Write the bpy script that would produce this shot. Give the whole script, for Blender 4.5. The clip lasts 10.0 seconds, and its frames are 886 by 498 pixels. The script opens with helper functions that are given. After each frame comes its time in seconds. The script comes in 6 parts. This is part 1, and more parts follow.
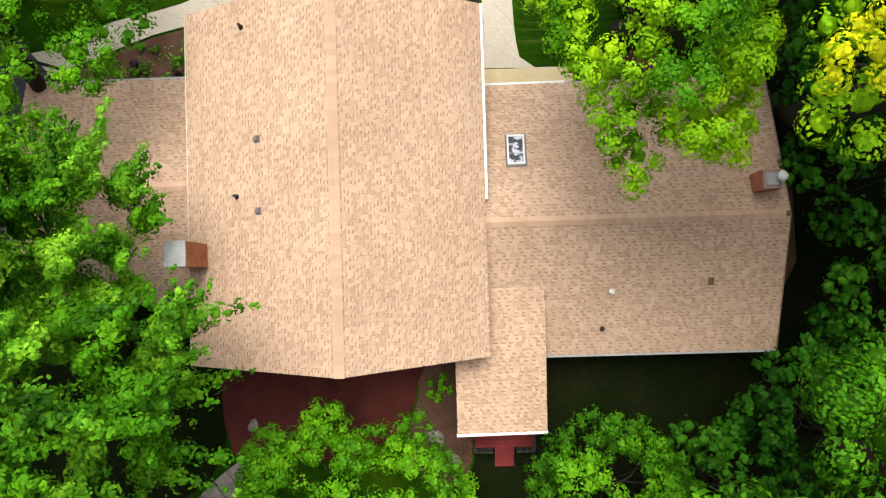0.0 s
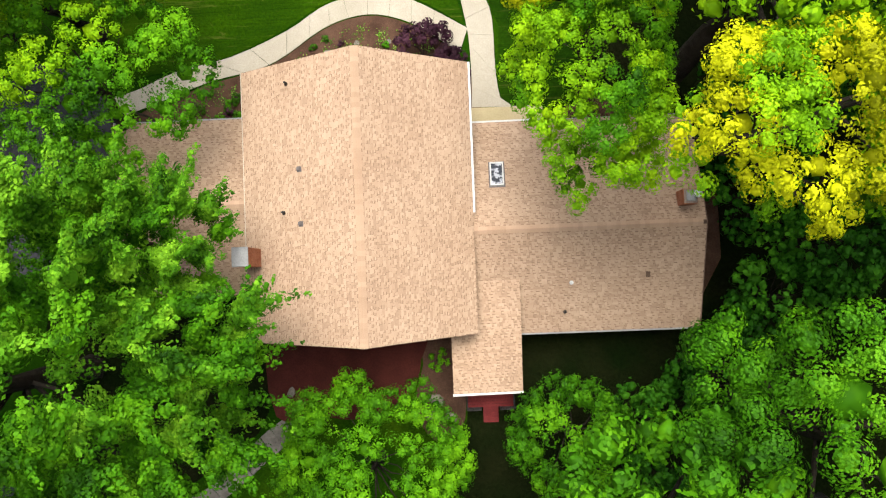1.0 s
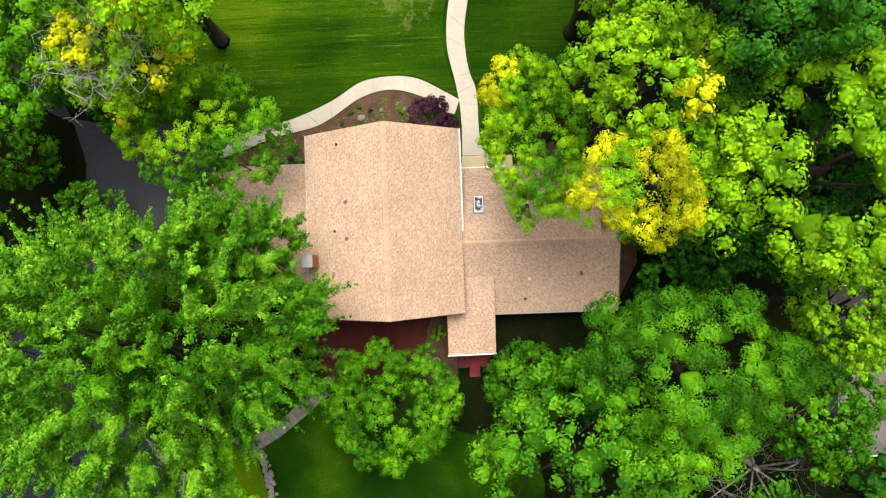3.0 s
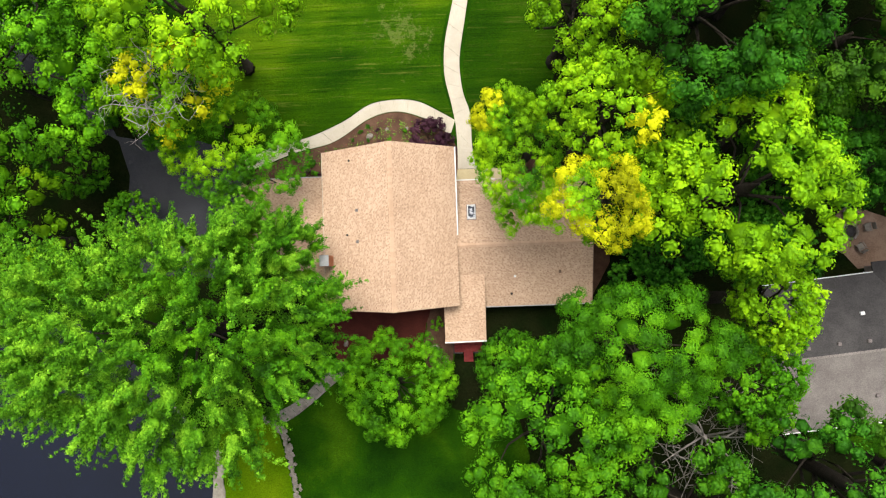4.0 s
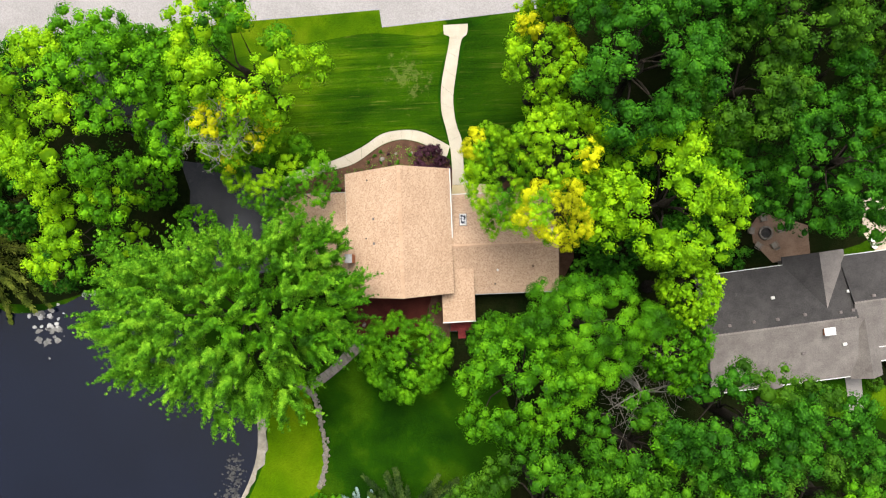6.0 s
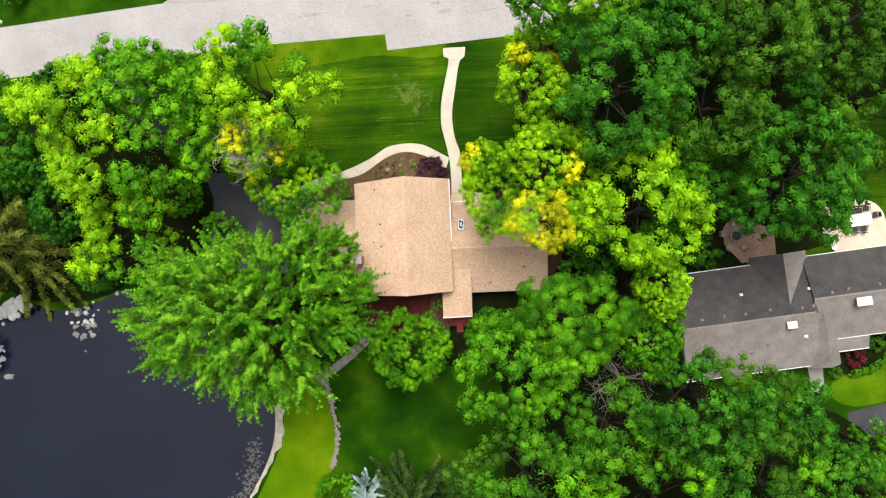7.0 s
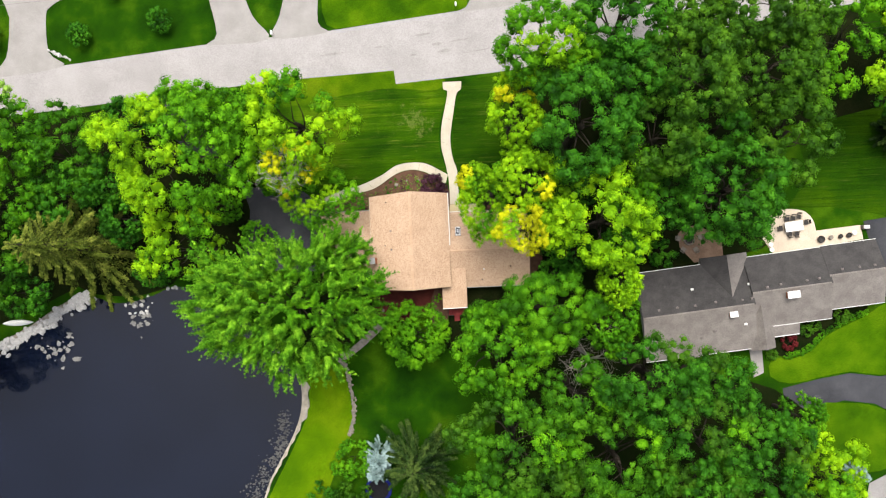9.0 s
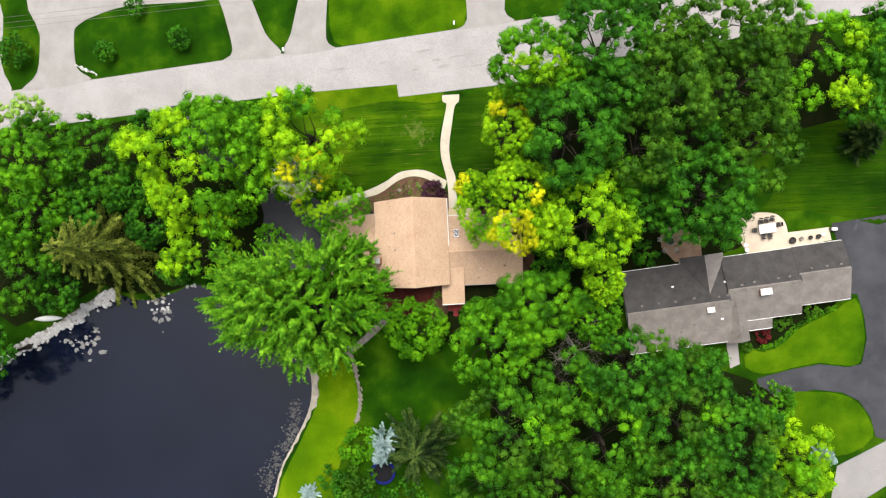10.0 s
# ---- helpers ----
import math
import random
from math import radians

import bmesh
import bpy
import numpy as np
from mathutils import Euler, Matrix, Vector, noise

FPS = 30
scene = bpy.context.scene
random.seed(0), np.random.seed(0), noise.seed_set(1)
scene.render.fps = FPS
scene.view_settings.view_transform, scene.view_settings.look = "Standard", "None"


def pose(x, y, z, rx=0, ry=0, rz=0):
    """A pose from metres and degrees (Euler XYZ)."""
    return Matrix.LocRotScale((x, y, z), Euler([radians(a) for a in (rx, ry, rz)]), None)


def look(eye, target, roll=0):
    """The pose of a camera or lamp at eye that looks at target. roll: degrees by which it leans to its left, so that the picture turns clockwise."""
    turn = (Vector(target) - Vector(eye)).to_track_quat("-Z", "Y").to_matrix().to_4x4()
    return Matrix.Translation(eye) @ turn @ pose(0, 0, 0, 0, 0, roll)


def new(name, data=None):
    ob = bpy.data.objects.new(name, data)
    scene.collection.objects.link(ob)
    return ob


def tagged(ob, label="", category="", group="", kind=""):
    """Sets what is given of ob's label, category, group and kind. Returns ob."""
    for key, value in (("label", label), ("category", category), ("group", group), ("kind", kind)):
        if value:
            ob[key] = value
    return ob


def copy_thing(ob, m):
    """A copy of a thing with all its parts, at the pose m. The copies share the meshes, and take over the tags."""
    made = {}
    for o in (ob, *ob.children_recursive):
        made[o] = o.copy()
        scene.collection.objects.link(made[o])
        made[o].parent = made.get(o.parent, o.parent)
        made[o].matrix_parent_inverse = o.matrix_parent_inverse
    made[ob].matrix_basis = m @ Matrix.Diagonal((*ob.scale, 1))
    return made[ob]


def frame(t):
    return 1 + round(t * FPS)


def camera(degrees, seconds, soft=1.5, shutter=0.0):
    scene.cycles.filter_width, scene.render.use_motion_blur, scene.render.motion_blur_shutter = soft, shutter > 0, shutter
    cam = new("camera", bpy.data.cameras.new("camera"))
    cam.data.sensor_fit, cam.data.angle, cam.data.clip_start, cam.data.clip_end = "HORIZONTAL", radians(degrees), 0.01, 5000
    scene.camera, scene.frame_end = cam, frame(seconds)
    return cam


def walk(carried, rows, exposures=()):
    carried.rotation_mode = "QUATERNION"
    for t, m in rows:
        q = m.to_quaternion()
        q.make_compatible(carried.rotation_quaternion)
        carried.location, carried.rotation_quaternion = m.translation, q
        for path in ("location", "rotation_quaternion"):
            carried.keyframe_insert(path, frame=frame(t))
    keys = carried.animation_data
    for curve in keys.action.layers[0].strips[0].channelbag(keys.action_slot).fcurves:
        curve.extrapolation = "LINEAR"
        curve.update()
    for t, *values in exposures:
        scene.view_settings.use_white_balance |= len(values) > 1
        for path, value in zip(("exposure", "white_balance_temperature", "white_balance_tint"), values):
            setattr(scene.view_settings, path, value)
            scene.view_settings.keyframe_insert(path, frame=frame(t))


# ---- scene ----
# ---------------------------------------------------------------- camera: a drone that looks down and climbs
cam = camera(52.0, 10.0, soft=1.2)
ROWS = [
    (0.0, 4.44, 3.15, 36.07, 1.92, 2.04, -1.72),
    (0.5, 4.58, 3.08, 40.83, 1.86, 1.96, -2.03),
    (1.0, 4.75, 2.99, 45.39, 1.81, 1.91, -2.23),
    (1.5, 4.75, 2.85, 49.91, 1.79, 1.91, -2.24),
    (2.0, 4.96, 2.82, 54.80, 1.79, 1.89, -2.18),
    (2.5, 5.18, 2.87, 59.63, 1.79, 1.88, -2.12),
    (4.0, 6.10, 2.58, 73.86, 1.82, 2.02, -2.04),
    (4.5, 6.34, 2.47, 78.56, 1.80, 2.07, -2.08),
    (5.0, 6.63, 2.21, 83.31, 1.76, 2.09, -2.18),
    (5.5, 6.83, 2.10, 87.95, 1.72, 2.04, -2.28),
    (7.0, 7.31, 2.12, 102.21, 1.66, 2.05, -2.48),
    (7.5, 7.59, 2.05, 107.09, 1.60, 2.10, -2.51),
    (8.0, 7.83, 2.05, 112.06, 1.55, 2.18, -2.53),
    (8.5, 8.01, 2.10, 116.91, 1.49, 2.20, -2.53),
    (9.0, 8.23, 2.27, 121.74, 1.44, 2.14, -2.53),
    (9.5, 8.47, 2.24, 126.60, 1.41, 2.12, -2.55),
    (10.0, 8.62, 2.22, 131.51, 1.39, 2.12, -2.58),
]
walk(cam, [(t, pose(x, y, z, a, b, c)) for t, x, y, z, a, b, c in ROWS])

# ---------------------------------------------------------------- light: bright overcast, soft high sun
SUN_EL, SUN_AZ = radians(73), radians(4)
world = bpy.data.worlds.new("sky")
scene.world = world
world.use_nodes = True
wn, wl = world.node_tree.nodes, world.node_tree.links
sky = wn.new("ShaderNodeTexSky")
sky.sky_type, sky.sun_disc = "NISHITA", False
sky.sun_elevation, sky.sun_rotation = SUN_EL, SUN_AZ
sky.air_density, sky.dust_density = 1.0, 4.0
hs = wn.new("ShaderNodeHueSaturation")
hs.inputs["Saturation"].default_value = 0.45
wl.new(sky.outputs[0], hs.inputs["Color"])
wl.new(hs.outputs[0], wn["Background"].inputs[0])
wn["Background"].inputs[1].default_value = 0.098
sun = new("sun", bpy.data.lights.new("sun", "SUN"))
sun.data.energy, sun.data.angle, sun.data.color = 2.1, radians(32), (1.0, 0.95, 0.87)
sun.matrix_world = look((0, 0, 90), (-math.sin(SUN_AZ) * 50 * 1.0, -math.cos(SUN_AZ) * 50, 90 - 50 * math.tan(SUN_EL)))
scene.view_settings.exposure = 1.37


# ---------------------------------------------------------------- materials
def nodes_of(name):
    m = bpy.data.materials.new(name)
    m.use_nodes = True
    return m, m.node_tree.nodes, m.node_tree.links, m.node_tree.nodes["Principled BSDF"]


def noise_node(n, l, scale, detail=4.0, rough=0.6, vector=None, distortion=0.0):
    t = n.new("ShaderNodeTexNoise")
    t.inputs["Scale"].default_value, t.inputs["Detail"].default_value = scale, detail
    t.inputs["Roughness"].default_value, t.inputs["Distortion"].default_value = rough, distortion
    if vector:
        l.new(vector, t.inputs["Vector"])
    return t


def ramp_node(n, l, fac, stops):
    r = n.new("ShaderNodeValToRGB")
    while len(r.color_ramp.elements) < len(stops):
        r.color_ramp.elements.new(0.5)
    for e, (p, c) in zip(r.color_ramp.elements, stops):
        e.position, e.color = p, (*c, 1)
    l.new(fac, r.inputs[0])
    return r


def mix_node(n, l, fac, a, b, kind="MIX"):
    x = n.new("ShaderNodeMix")
    x.data_type, x.blend_type = "RGBA", kind
    for key, v in ((0, fac), (6, a), (7, b)):
        if isinstance(v, (int, float)):
            x.inputs[key].default_value = v
        elif isinstance(v, tuple):
            x.inputs[key].default_value = (*v, 1)
        else:
            l.new(v, x.inputs[key])
    return x.outputs[2]


def surface(name, a, b, big=0.5, fine=20.0, rough=0.85, bump=0.2, metal=0.0, spread=0.35, depth=0.02, stain=None, spec=0.15):
    """Two tones mixed by broad noise, darkened and lightened by fine grain, with relief."""
    m, n, l, p = nodes_of(name)
    co = n.new("ShaderNodeTexCoord").outputs["Object"]
    n1 = noise_node(n, l, big, 5, 0.6, co)
    n2 = noise_node(n, l, fine, 3, 0.6, co)
    r1 = ramp_node(n, l, n1.outputs[0], [(0.5 - spread / 2, a), (0.5 + spread / 2, b)])
    col = mix_node(n, l, 0.45, r1.outputs[0], ramp_node(n, l, n2.outputs[0], [(0.3, (0.25, 0.25, 0.25)), (0.7, (0.75, 0.75, 0.75))]).outputs[0], "SOFT_LIGHT")
    if stain:
        n3 = noise_node(n, l, stain[1], 6, 0.65, co, 0.6)
        f = ramp_node(n, l, n3.outputs[0], [(stain[2], (0, 0, 0)), (stain[2] + 0.12, (1, 1, 1))])
        col = mix_node(n, l, f.outputs[0], col, stain[0])
    l.new(col, p.inputs["Base Color"])
    p.inputs["Roughness"].default_value, p.inputs["Metallic"].default_value = rough, metal
    p.inputs["Specular IOR Level"].default_value = spec
    if bump:
        bn = n.new("ShaderNodeBump")
        bn.inputs["Strength"].default_value, bn.inputs["Distance"].default_value = bump, depth
        l.new(n2.outputs[0], bn.inputs["Height"])
        l.new(bn.outputs[0], p.inputs["Normal"])
    return m


def shingle_material(name, tones, per_object=False):
    m, n, l, p = nodes_of(name)
    if per_object:
        rnd = n.new("ShaderNodeObjectInfo").outputs["Random"]
        co = n.new("ShaderNodeNewGeometry").outputs["Position"]
    else:
        rnd = n.new("ShaderNodeNewGeometry").outputs["Random Per Island"]
        co = n.new("ShaderNodeNewGeometry").outputs["Position"]
    base = ramp_node(n, l, rnd, tones)
    base.color_ramp.interpolation = "LINEAR"
    streak = noise_node(n, l, 0.35, 5, 0.6, co)
    grit = noise_node(n, l, 55, 2, 0.6, co)
    c = mix_node(n, l, 0.35, base.outputs[0], ramp_node(n, l, grit.outputs[0], [(0.3, (0.3, 0.3, 0.3)), (0.7, (0.7, 0.7, 0.7))]).outputs[0], "SOFT_LIGHT")
    c = mix_node(n, l, 0.5, c, ramp_node(n, l, streak.outputs[0], [(0.35, (0.42, 0.40, 0.38)), (0.65, (0.6, 0.59, 0.57))]).outputs[0], "SOFT_LIGHT")
    l.new(c, p.inputs["Base Color"])
    p.inputs["Roughness"].default_value, p.inputs["Specular IOR Level"].default_value = 0.95, 0.15
    bn = n.new("ShaderNodeBump")
    bn.inputs["Strength"].default_value, bn.inputs["Distance"].default_value = 0.3, 0.004
    l.new(grit.outputs[0], bn.inputs["Height"])
    l.new(bn.outputs[0], p.inputs["Normal"])
    return m


def leaf_material(name, dark, mid, light, glow=0.14, big=0.38):
    """Leaf colour varies leaf by leaf and, more broadly, over the crown; part of the light goes through."""
    m, n, l, p = nodes_of(name)
    geo = n.new("ShaderNodeNewGeometry")
    co = n.new("ShaderNodeTexCoord").outputs["Object"]
    broad = noise_node(n, l, big, 3, 0.55, co)
    add = n.new("ShaderNodeMath")
    add.operation = "MULTIPLY_ADD"
    add.inputs[1].default_value, add.inputs[2].default_value = 0.13, -0.065
    l.new(geo.outputs["Random Per Island"], add.inputs[0])
    tot = n.new("ShaderNodeMath")
    l.new(add.outputs[0], tot.inputs[0])
    l.new(broad.outputs[0], tot.inputs[1])
    r = ramp_node(n, l, tot.outputs[0], [(0.30, tuple(c * .6 for c in dark)), (0.5, mid), (0.70, tuple(c * 1.2 for c in light))])
    l.new(r.outputs[0], p.inputs["Base Color"])
    p.inputs["Roughness"].default_value, p.inputs["Specular IOR Level"].default_value = 0.6, 0.08
    tr = n.new("ShaderNodeBsdfTranslucent")
    l.new(r.outputs[0], tr.inputs[0])
    mx = n.new("ShaderNodeMixShader")
    mx.inputs[0].default_value = glow
    l.new(p.outputs[0], mx.inputs[1])
    l.new(tr.outputs[0], mx.inputs[2])
    l.new(mx.outputs[0], n["Material Output"].inputs["Surface"])
    return m


def grass_material(name, dark, mid, light, stripe=None, worn=None, bare=None):
    m, n, l, p = nodes_of(name)
    co = n.new("ShaderNodeTexCoord").outputs["Object"]
    mp = n.new("ShaderNodeMapping")
    mp.inputs["Scale"].default_value = (0.09, 2.2, 1) if stripe else (1, 1, 1)
    mp.inputs["Rotation"].default_value = (0, 0, radians(stripe or 0))
    l.new(co, mp.inputs[0])
    broad = noise_node(n, l, 0.55 if stripe else 0.22, 5, 0.6, mp.outputs[0])
    patch = noise_node(n, l, 0.11, 3, 0.5, co)
    fine = noise_node(n, l, 9.0, 5, 0.75, co)
    s = n.new("ShaderNodeMath")
    s.operation = "MULTIPLY_ADD"
    s.inputs[1].default_value = 0.72 if stripe else 0.55
    l.new(patch.outputs[0], s.inputs[0])
    h = n.new("ShaderNodeMath")
    h.operation = "MULTIPLY"
    h.inputs[1].default_value = 0.32 if stripe else 0.5
    l.new(broad.outputs[0], h.inputs[0])
    l.new(h.outputs[0], s.inputs[2])
    r = ramp_node(n, l, s.outputs[0], [(0.38, dark), (0.53, mid), (0.68, light)])
    col = mix_node(n, l, 0.6, r.outputs[0], ramp_node(n, l, fine.outputs[0], [(0.3, (0.15, 0.15, 0.15)), (0.7, (0.85, 0.85, 0.85))]).outputs[0], "SOFT_LIGHT")
    if worn:
        w = noise_node(n, l, 0.9, 6, 0.7, co, 0.4)
        f = ramp_node(n, l, w.outputs[0], [(0.66, (0, 0, 0)), (0.74, (0.7, 0.7, 0.7))])
        col = mix_node(n, l, f.outputs[0], col, worn)
        mq = n.new("ShaderNodeMapping")
        mq.inputs["Scale"].default_value = (0.22, 5.5, 1)
        mq.inputs["Rotation"].default_value = (0, 0, radians(stripe))
        l.new(co, mq.inputs[0])
        q = noise_node(n, l, 1.0, 4, 0.75, mq.outputs[0], 0.15)
        fq = ramp_node(n, l, q.outputs[0], [(0.58, (0, 0, 0)), (0.70, (0.6, 0.6, 0.6))])
        col = mix_node(n, l, fq.outputs[0], col, worn)
        dq = ramp_node(n, l, q.outputs[0], [(0.32, (0.7, 0.7, 0.7)), (0.46, (0, 0, 0))])
        col = mix_node(n, l, dq.outputs[0], col, (dark[0] * .6, dark[1] * .6, dark[2] * .6))
    if bare:
        dist = n.new("ShaderNodeVectorMath")
        dist.operation = "DISTANCE"
        dist.inputs[1].default_value = (bare[0], bare[1], 0.6)
        l.new(co, dist.inputs[0])
        rag = noise_node(n, l, 0.9, 8, 0.8, co)
        sub = n.new("ShaderNodeMath")
        sub.operation = "MULTIPLY_ADD"
        sub.inputs[1].default_value = -20.0
        l.new(rag.outputs[0], sub.inputs[0])
        l.new(dist.outputs["Value"], sub.inputs[2])
        sh = n.new("ShaderNodeMath")
        sh.inputs[1].default_value = 9.6
        l.new(sub.outputs[0], sh.inputs[0])
        fb = ramp_node(n, l, sh.outputs[0], [(0.0, (0.30, 0.30, 0.30)), (1.0, (0, 0, 0))])
        col = mix_node(n, l, fb.outputs[0], col, (0.16, 0.17, 0.05))
    l.new(col, p.inputs["Base Color"])
    p.inputs["Roughness"].default_value, p.inputs["Specular IOR Level"].default_value = 0.95, 0.02
    bn = n.new("ShaderNodeBump")
    bn.inputs["Strength"].default_value, bn.inputs["Distance"].default_value = 0.8, 0.08
    l.new(fine.outputs[0], bn.inputs["Height"])
    l.new(bn.outputs[0], p.inputs["Normal"])
    return m


TAN = [(0.0, (0.315, 0.217, 0.150)), (0.15, (0.346, 0.241, 0.166)), (0.4, (0.378, 0.265, 0.184)), (0.8, (0.404, 0.287, 0.200)), (1.0, (0.432, 0.309, 0.218))]
# the tabs' shadow line, put in as a darker brown
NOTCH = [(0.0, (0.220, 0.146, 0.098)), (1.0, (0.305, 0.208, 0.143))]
M_SHINGLE = shingle_material("tan_shingle", TAN)
M_SHINGLE_ONE = shingle_material("tan_shingle_piece", TAN, True)
CAP = [(0.0, (0.375, 0.257, 0.175)), (1.0, (0.44, 0.306, 0.212))]
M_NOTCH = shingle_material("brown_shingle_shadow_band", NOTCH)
M_CAP = shingle_material("ridge_shingle", CAP, True)
M_DECKING = surface("roof_underlay", (0.10, 0.065, 0.045), (0.14, 0.09, 0.06))
M_GREYROOF = surface("grey_asphalt_roof", (0.122, 0.109, 0.100), (0.178, 0.160, 0.148), 0.6, 9.0, 0.9, 0.5, stain=((0.105, 0.092, 0.084), 0.9, 0.60))
# darker copy of the grey roof, with shade put into its colour
M_GREYROOF_SHADE = surface("shaded_grey_shingle", (0.034, 0.032, 0.032), (0.056, 0.053, 0.052), 0.7, 9.0, 0.9, 0.5, stain=((0.085, 0.080, 0.077), 1.3, 0.66))
M_SIDING = surface("brown_siding", (0.16, 0.10, 0.07), (0.22, 0.14, 0.10), 0.8, 12, 0.8)
M_STONEWALL = surface("grey_siding", (0.28, 0.26, 0.24), (0.36, 0.34, 0.31), 0.8, 12, 0.8)
M_WHITE = surface("white_painted_metal", (0.52, 0.52, 0.50), (0.60, 0.60, 0.58), 1.5, 30, 0.5, 0.05)
M_BRICK = surface("rust_brick", (0.28, 0.10, 0.05), (0.40, 0.17, 0.09), 2.0, 14, 0.9, 0.5)
M_MORTAR = surface("mortar", (0.22, 0.17, 0.14), (0.28, 0.22, 0.18), 2.0, 30, 0.95, 0.3)
M_CREAM = surface("cream_painted_metal", (0.40, 0.35, 0.27), (0.50, 0.44, 0.35), 1.5, 30, 0.6, 0.05)
M_CEMENT = surface("grey_cement", (0.24, 0.245, 0.245), (0.34, 0.34, 0.335), 1.2, 25, 0.9, 0.2, stain=((0.14, 0.14, 0.145), 2.0, 0.62))
M_CONCRETE = surface("pale_concrete", (0.33, 0.298, 0.232), (0.395, 0.358, 0.288), 0.5, 18, 0.9, 0.2, stain=((0.29, 0.26, 0.21), 0.8, 0.66))
M_GREYSLAB = surface("grey_concrete", (0.20, 0.188, 0.178), (0.245, 0.232, 0.222), 0.4, 14, 0.9, 0.2, stain=((0.19, 0.175, 0.165), 0.7, 0.66))
M_LANE = surface("grey_lane_asphalt", (0.175, 0.168, 0.162), (0.215, 0.207, 0.20), 0.3, 9, 0.9, 0.3, stain=((0.15, 0.142, 0.136), 0.5, 0.66))
M_ROAD = surface("worn_pale_asphalt", (0.225, 0.212, 0.208), (0.275, 0.261, 0.256), 0.18, 7, 0.92, 0.3, stain=((0.185, 0.172, 0.168), 0.35, 0.68))
M_PATCH = surface("tar_patch", (0.17, 0.16, 0.155), (0.25, 0.235, 0.228), 1.5, 9, 0.9, 0.3)
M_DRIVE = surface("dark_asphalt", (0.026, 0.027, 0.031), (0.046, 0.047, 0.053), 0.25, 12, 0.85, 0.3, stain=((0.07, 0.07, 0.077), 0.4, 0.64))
M_MULCH = surface("brown_mulch", (0.055, 0.028, 0.018), (0.10, 0.055, 0.035), 1.2, 16, 0.95, 1.0, depth=0.06, stain=((0.13, 0.06, 0.035), 3.0, 0.60))
M_REDMULCH = surface("red_brick_patio", (0.045, 0.010, 0.007), (0.075, 0.017, 0.012), 1.0, 14, 0.9, 0.5)
# floor colour near-black: the shade under the trees is painted in
M_SHADE_FLOOR = surface("shade_floor", (0.004, 0.009, 0.002), (0.010, 0.012, 0.004), 0.4, 6, 0.95, 1.0, depth=0.1, spec=0.0)
M_SAND = surface("pale_sand", (0.17, 0.150, 0.115), (0.33, 0.295, 0.24), 1.0, 12, 0.95, 0.6, stain=((0.20, 0.16, 0.11), 1.6, 0.60))
M_STONE = surface("garden_stone", (0.12, 0.105, 0.088), (0.23, 0.205, 0.175), 2.2, 15, 0.9, 0.6)
M_RIPRAP = surface("pale_limestone", (0.26, 0.255, 0.245), (0.46, 0.45, 0.435), 1.5, 12, 0.9, 0.5)
M_SCUM = surface("pale_algae", (0.07, 0.07, 0.07), (0.20, 0.195, 0.18), 1.6, 9, 0.9, 0.3)
M_FILM = surface("grey_algae_film", (0.030, 0.030, 0.030), (0.075, 0.073, 0.068), 1.6, 9, 0.9, 0.3)
M_REDWOOD = surface("red_stained_wood", (0.12, 0.015, 0.015), (0.18, 0.026, 0.024), 2.0, 22, 0.7, 0.2)
M_DARKMETAL = surface("dark_metal", (0.018, 0.016, 0.016), (0.035, 0.032, 0.03), 3, 30, 0.6, 0.1)
M_LEAD = surface("grey_vent_metal", (0.10, 0.085, 0.08), (0.16, 0.14, 0.135), 3, 30, 0.6, 0.1)
M_TERRACE = surface("tan_paving", (0.13, 0.082, 0.055), (0.20, 0.135, 0.095), 0.7, 10, 0.9, 0.4)
M_BARK = surface("grey_brown_bark", (0.018, 0.014, 0.010), (0.036, 0.029, 0.022), 2.5, 16, 0.95, 1.0, depth=0.05)
M_DEADWOOD = surface("bleached_dead_wood", (0.20, 0.18, 0.165), (0.32, 0.29, 0.265), 2.5, 16, 0.9, 0.5)
M_CANVAS = surface("white_canvas", (0.70, 0.69, 0.66), (0.80, 0.79, 0.76), 2, 30, 0.85, 0.1)
M_BLUE = surface("blue_vinyl", (0.006, 0.008, 0.065), (0.009, 0.013, 0.10), 2, 30, 0.85, 0.1, spec=0.05)
M_MAT = surface("black_mesh", (0.004, 0.004, 0.005), (0.008, 0.008, 0.01), 3, 30, 0.9, 0.1)
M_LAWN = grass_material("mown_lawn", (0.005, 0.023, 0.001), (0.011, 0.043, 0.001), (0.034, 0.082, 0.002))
M_STRIPES = grass_material("striped_lawn", (0.008, 0.030, 0.001), (0.022, 0.063, 0.001), (0.066, 0.122, 0.002), 4, (0.11, 0.125, 0.02), (1.1, 22.7))
# next two lawns lie by trees; the shade is put into their darker green
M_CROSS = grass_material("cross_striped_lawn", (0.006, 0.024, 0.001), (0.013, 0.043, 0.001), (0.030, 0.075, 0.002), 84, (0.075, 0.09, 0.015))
M_REAR = grass_material("shade_toned_striped_lawn", (0.005, 0.020, 0.001), (0.012, 0.040, 0.001), (0.028, 0.068, 0.001), 6, (0.055, 0.075, 0.012))
M_VERGE = grass_material("verge_grass", (0.018, 0.055, 0.001), (0.044, 0.093, 0.001), (0.090, 0.135, 0.003))
M_EASTLAWN = grass_material("fresh_lawn", (0.018, 0.055, 0.001), (0.036, 0.088, 0.001), (0.065, 0.125, 0.002))
M_BANK = grass_material("bright_bank_grass", (0.038, 0.090, 0.001), (0.058, 0.120, 0.001), (0.090, 0.150, 0.002))
G_MID = leaf_material("green_leaf", (0.0168, 0.0789, 0.0017), (0.0441, 0.1682, 0.0026), (0.0998, 0.2726, 0.0043))
